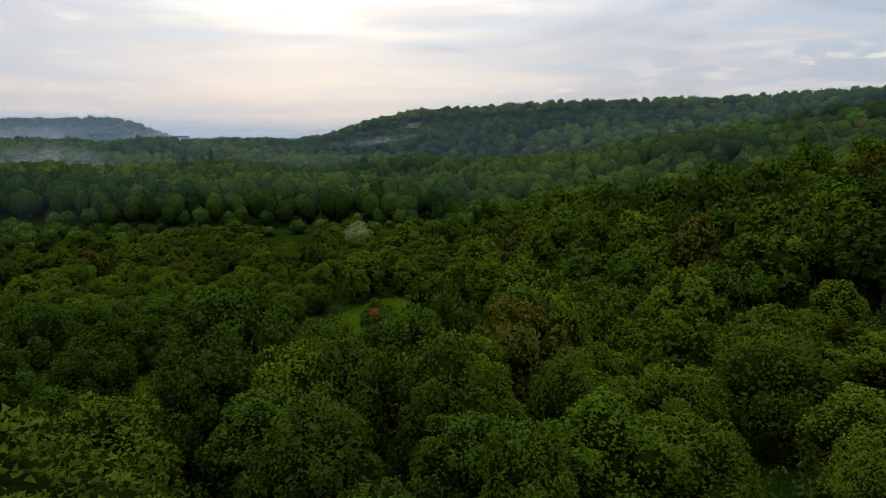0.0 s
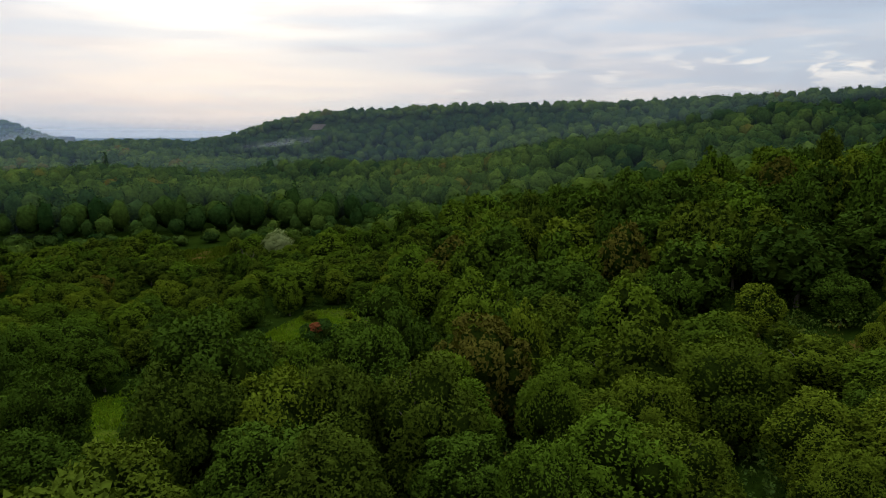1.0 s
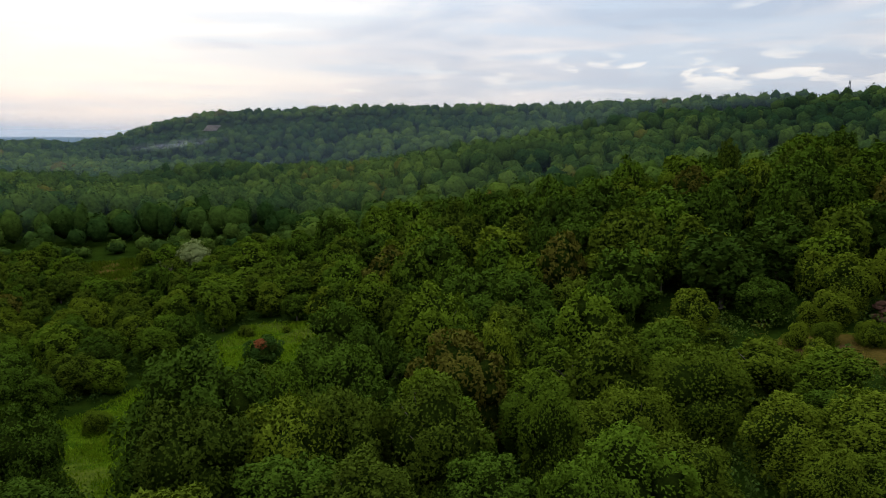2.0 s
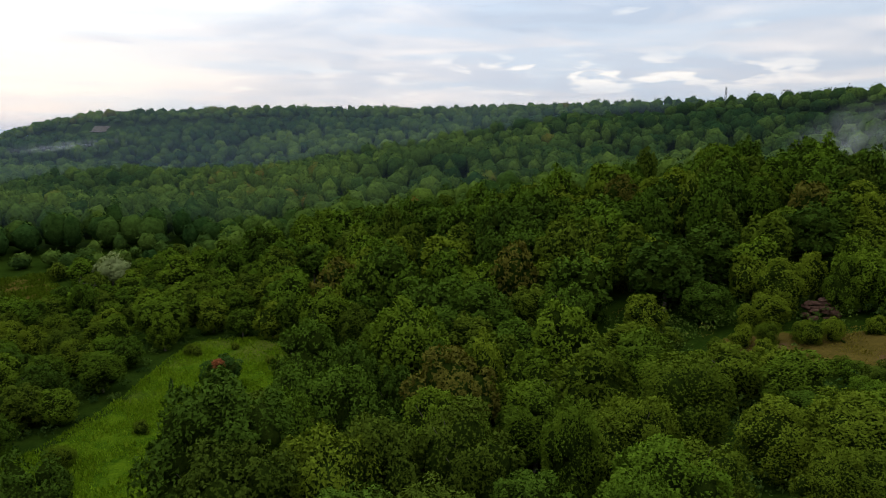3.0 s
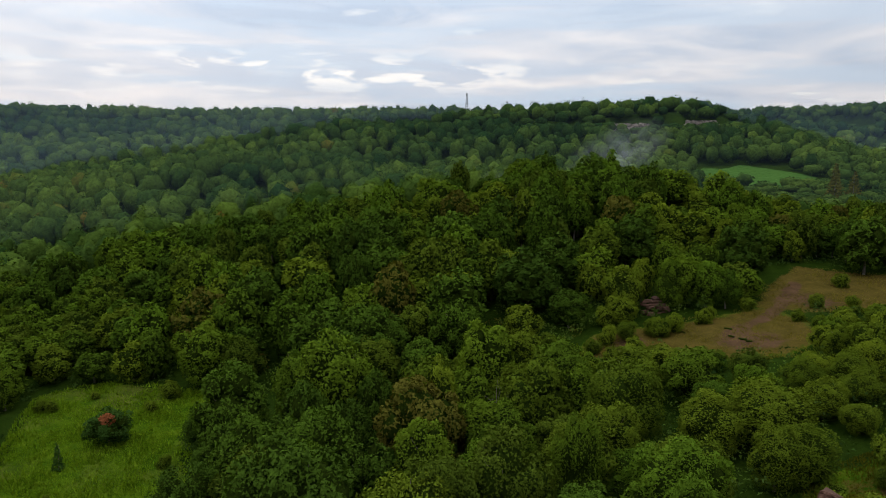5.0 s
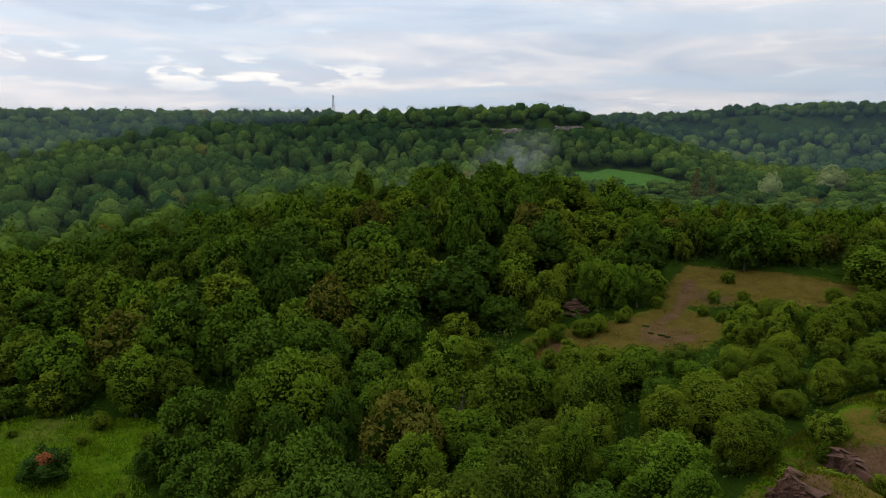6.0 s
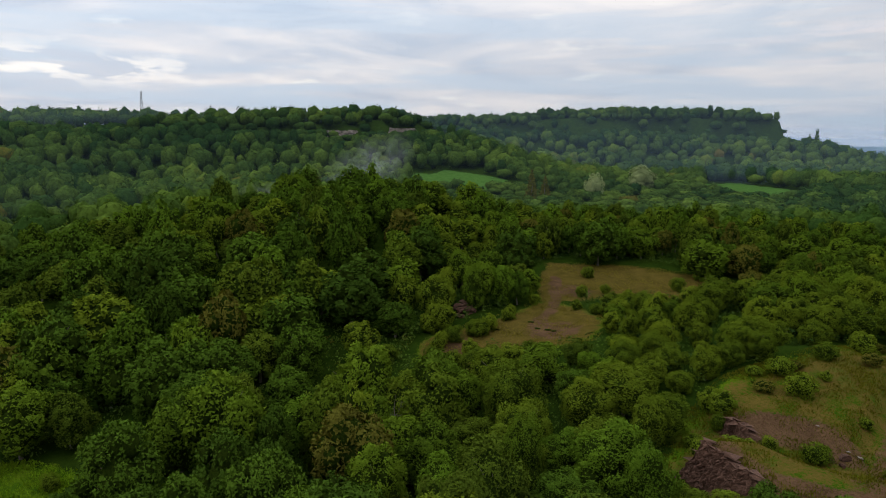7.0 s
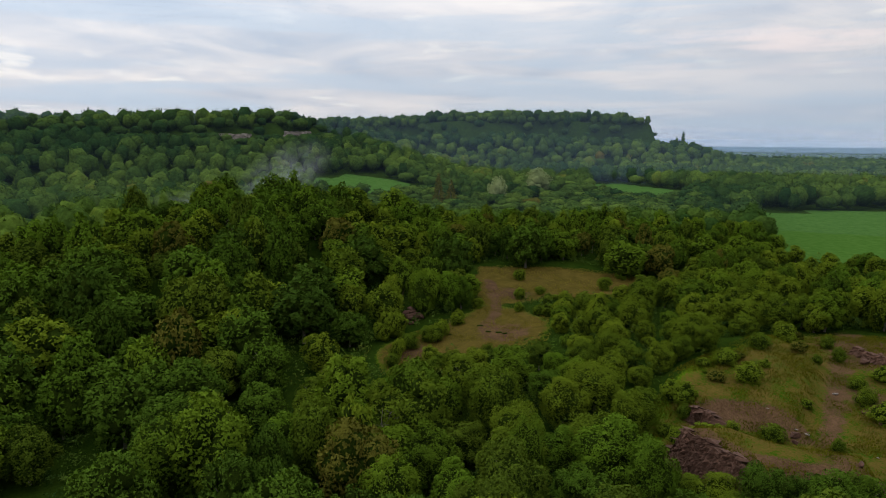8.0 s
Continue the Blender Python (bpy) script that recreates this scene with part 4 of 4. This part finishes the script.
# ---- single plants ----
hero("shrub", [(-8, 97.3, 4.4, 2.2), (3.2, 107.1, 5.6, 4), (-1.6, 115.7, 4.8, 3.2), (2.5, 118, 6.4, 4.4), (-22, 97, 4.2, 2.4), (-13, 128.5, 4.6, 3.2), (-5.5, 127, 4.4, 2.8)])
hero("shrub", [(22.4, 20.5, 15.2, 4.2), (24.4, 14.3, 14.2, 2.2), (19.6, 8.6, 14.8, 3.2), (31, 0.8, 17.6, 4.2), (16.5, 12.8, 14.4, 2.0), (26.3, 25.8, 15.6, 3.2), (33.6, 11.9, 16.8, 4.6), (43, 3.0, 18.8, 3.6), (46, -1.5, 19, 3.4), (44.8, 10.5, 19.2, 4),
               (87.9, 49.7, 18.2, 3), (92.1, 45.2, 18, 2.6), (77.9, 49.5, 17.2, 3.2), (84, 39.5, 18.6, 4), (75, 45.5, 17.4, 3.4), (38, 16.5, 18, 3.8)])
hero("shrub", [(50, 71, 13.4, 2.6), (47.5, 66, 13.6, 3), (72, 62, 16.4, 3), (80, 58.5, 17.4, 3.4), (29, 24, 15.8, 2.6), (36, 21, 17.6, 3.6), (40, 8, 18, 2.8), (52, -2, 19.4, 3.4), (99, 30, 19.4, 3.4), (104, 50, 19.6, 3), (96, 22, 19.2, 3.6)])
hero("maple_tree", [(2.2, 22.6, 18.6, 5.4), (1.4, 18.6, 18.4, 4.8), (0.8, 14.6, 18.0, 4.6), (-0.2, 6.5, 16.4, 6)])
hero("box_elder_tree", [(8.6, 31.0, 14.8, 4.4), (6.4, 29.2, 15.2, 4.2), (4.2, 26.6, 16.2, 4.6), (1.0, 26.4, 15.6, 4.4)])
hero("shrub", [(46, 63, 14.2, 4.2), (49, 60, 14.8, 4.6), (51.5, 64.5, 14.6, 3.6), (54.5, 71, 14.6, 3), (57.5, 69.5, 15.2, 3.6), (61, 66.5, 15.6, 3.4), (63.5, 64, 16.4, 3), (69, 61.5, 16.6, 3.2)])


def quarry_shrubs():
    """Low bushes over the quarry's terraces, thickest towards the wood."""
    rng = np.random.default_rng(71)
    for x, y in rng.uniform((18, -14), (58, 30), (260, 2)):
        edge = float(ring_distance(QUARRY, np.array(x), np.array(y)))
        if edge < 0.5 or rng.random() > 0.14 + 0.4 * math.exp(-edge / 4) or float(line_distance(PATH, np.array(x), np.array(y))) < 2.5 or float(line_distance(HOLLOW, np.array(x), np.array(y))) < 3:
            continue
        wide = rng.uniform(1.5, 4.4)
        plant("shrub" if rng.random() < 0.8 else "hawthorn_tree", x, y, wide, wide * rng.uniform(0.5, 0.85), 1900, int(rng.integers(5)), rng.uniform(0, 360), "bushes of the quarry",
              "small leafy bush growing in rough quarry grass")


quarry_shrubs()
hero("willow_tree", [(315, 46, 37, 15), (268, 66, 34, 9)], "pale silver-leaved willow above the fields")


def cone_tree(kind, x, y, tall, width, leaf, detail, label, group=""):
    """A conifer: tiers of drooping boughs round a straight stem."""
    rng = np.random.default_rng(int(abs(x) * 3 + abs(y)))
    u = rng.random(detail) ** 0.62
    turn = rng.uniform(0, 2 * math.pi, detail)
    tier = 0.82 + 0.18 * np.cos(u * tall * 5.5)
    r = width / 2 * u ** 0.85 * tier * (0.7 + 0.3 * rng.random(detail) ** 0.5) * (0.85 + 0.15 * np.cos(turn * 5 + u * 9))
    z = tall * (1 - 0.94 * u)
    p = np.stack([r * np.cos(turn), r * np.sin(turn), z], 1)
    out = unit(np.stack([np.cos(turn), np.sin(turn), np.full(detail, 0.5)], 1))
    v, f = leaf_sprays(rng, p, out, math.sqrt(math.pi * width / 2 * tall / detail * 2.6))
    tree = new(kind)
    part("trunk", limb_mesh("trunk", rng, tall * 1.2, 0.015 * tall + 0.02, 0, 0.1, BARK), tree)
    part("crown", mesh_from("crown", v, f, [leaf]), tree)
    tree.matrix_world = pose(x, y, float(height(x, y)) - 0.1)
    return tagged(tree, label, "tree", group)


cone_tree("cedar_sapling", -17.6, 106.5, 3.8, 2.0, LEAF_CONIFER, 900, "small dark young cedar standing in the meadow")
cone_tree("cedar_sapling", -19.5, 93, 2.2, 1.0, LEAF_CONIFER, 400, "small dark young cedar standing in the meadow")
redtree = plant("cedar_tree", -10.2, 109.5, 6.2, 5.0, 2600, 1, 0, "")
rng_red = np.random.default_rng(3)
red_points, red_out, *_ = crown_points(rng_red, 650, 6, 1.0, 0.5)
part("red_top", mesh_from("red_top", *leaf_sprays(rng_red, red_points * (0.9, 0.7, 0.8) + (-0.5, -1.2, 4.0), red_out, 0.26), [LEAF_RED]), redtree, "rust-red dying foliage")
for x, y, tall, width in ((-144, 439, 19, 9), (-152, 446, 15, 8), (-205, 470, 15, 9), (-60, 430, 14, 8), (648, -92, 22, 10), (655, -104, 17, 9), (636, -84, 14, 8)):
    cone_tree("pine_tree", x, y, tall, width, LEAF_CONIFER, 500, "dark pointed pine standing above the woods", "scattered pines")
cone_tree("larch_tree", 248, 91, 15, 9, LEAF_BROWN, 700, "rust-brown larch rising above the wood")
cone_tree("larch_tree", 254, 86, 12, 8, LEAF_BROWN, 700, "rust-brown larch rising above the wood")


def dead_tree(x, y, tall, reach, seed):
    tree = new("dead_tree")
    part("branches", limb_mesh("branches", np.random.default_rng(seed), tall, 0.11, 8, reach, DEAD_WOOD, 5), tree)
    tree.matrix_world = pose(x, y, float(height(x, y)), 0, 0, seed * 50)
    tagged(tree, "bare grey dead tree with broken branches", "tree", "dead trees")


dead_tree(20.7, 66, 11, 2.6, 1)
dead_tree(48.9, 121.8, 9.5, 3.2, 2)
dead_tree(93, 118, 12, 3.0, 3)
dead_tree(-30, 176, 7.5, 2.4, 4)


def build_pylon(x, y, tall):
    """A lattice mast of a power line."""
    tower = new("transmission_tower")
    spread = lambda v: 4.2 * (1 - v) ** 1.5 + 0.7

    def bar(name, a, b, thick):
        a, b = Vector(a), Vector(b)
        bm = bmesh.new()
        bmesh.ops.create_cube(bm, size=1.0)
        bmesh.ops.transform(bm, matrix=Matrix.Translation((a + b) / 2) @ (b - a).to_track_quat("Z", "Y").to_matrix().to_4x4() @ Matrix.Diagonal((thick, thick, (b - a).length, 1)), verts=bm.verts)
        mesh = bpy.data.meshes.new(name)
        bm.to_mesh(mesh)
        bm.free()
        mesh.materials.append(STEEL)
        part(name, mesh, tower)

    corners = [(-1, -1), (1, -1), (1, 1), (-1, 1)]
    levels = [i / 9 for i in range(10)]
    at = lambda c, v: (c[0] * spread(v), c[1] * spread(v), v * tall)
    for c in corners:
        for a, b in zip(levels, levels[1:]):
            bar("leg", at(c, a), at(c, b), 0.45)
    for a, b in zip(levels, levels[1:]):
        for c, d in zip(corners, corners[1:] + corners[:1]):
            bar("brace", at(c, a), at(d, b), 0.28)
            bar("brace", at(d, a), at(c, b), 0.28)
    for v, wide in ((0.72, 8.5), (0.84, 7.0), (0.96, 5.5)):
        for s in (-1, 1):
            bar("cross_arm", (s * 0.6, -0.6, v * tall), (s * wide, 0, v * tall + 0.4), 0.35)
            bar("cross_arm", (s * 0.6, 0.6, v * tall), (s * wide, 0, v * tall + 0.4), 0.35)
            bar("insulator", (s * wide, 0, v * tall + 0.4), (s * wide, 0, v * tall - 2.2), 0.3)
    tower.matrix_world = pose(x, y, float(height(x, y)) - 0.2, 0, 0, 40)
    tagged(tower, "grey steel lattice power-line tower on the skyline", "pylon")


build_pylon(706, 692, 52)

# ---- grass and weeds in the open ----


def grass_stuff(name, label, rings, count, tall, spread, dark, light, seed, fade=1.0):
    """Tufts of grass over the open ground, as one body."""
    rng = np.random.default_rng(seed)
    pts = []
    for ring in rings:
        r = np.array(ring)
        lo, hi = r.min(0), r.max(0)
        q = rng.uniform(lo, hi, (count * 3, 2))
        q = q[ring_distance(ring, q[:, 0], q[:, 1]) > -1.5]
        patch = np.array([noise.noise((a * 0.22, b * 0.22, 2.0)) for a, b in q]) + rng.uniform(-0.5, 0.5, len(q))
        pts.append(q[patch > -0.15 * fade][:count])
    q = np.concatenate(pts)
    k = len(q)
    base = np.stack([q[:, 0], q[:, 1], height(q[:, 0], q[:, 1]) - 0.05], 1)
    turn = rng.uniform(0, 2 * math.pi, k)
    side = np.stack([np.cos(turn), np.sin(turn), np.zeros(k)], 1)
    h = (tall * rng.uniform(0.4, 1.5, k))[:, None]
    w = (spread * rng.uniform(0.6, 1.4, k))[:, None]
    lean = rng.normal(0, 0.35, (k, 3)) * h * (1, 1, 0)
    verts = np.stack([base - side * w, base + side * w, base + (0, 0, 1) * h + lean], 1).reshape(-1, 3)
    mesh = mesh_from(name, verts, np.arange(3 * k).reshape(-1, 3), [leaf_material(name, dark, light)])
    tagged(new(name, mesh), label, "grass", kind="stuff")


grass_stuff("meadow_grass", "long lush green meadow grass", [MEADOW], 42000, 0.34, 0.09, (0.048, 0.105, 0.004), (0.150, 0.225, 0.010), 61)
grass_stuff("quarry_grass", "rough green and yellowing grass round the quarry", [QUARRY], 70000, 0.24, 0.06, (0.043, 0.048, 0.003), (0.110, 0.096, 0.009), 62, 0.6)
grass_stuff("dry_grass", "thin dry grass on the bare clearing", [CLEARING, UPPER], 9000, 0.2, 0.08, (0.090, 0.085, 0.008), (0.200, 0.150, 0.030), 63, 0.2)
grass_stuff("valley_grass", "long green grass on the valley floor", [VALLEY_GRASS, WEST_GRASS], 5000, 0.6, 0.3, (0.030, 0.055, 0.003), (0.090, 0.110, 0.010), 64)
grass_stuff("meadow_weeds", "coarse dark weeds scattered in the meadow grass", [MEADOW], 5200, 0.55, 0.22, (0.028, 0.060, 0.004), (0.110, 0.165, 0.008), 65, -1.2)
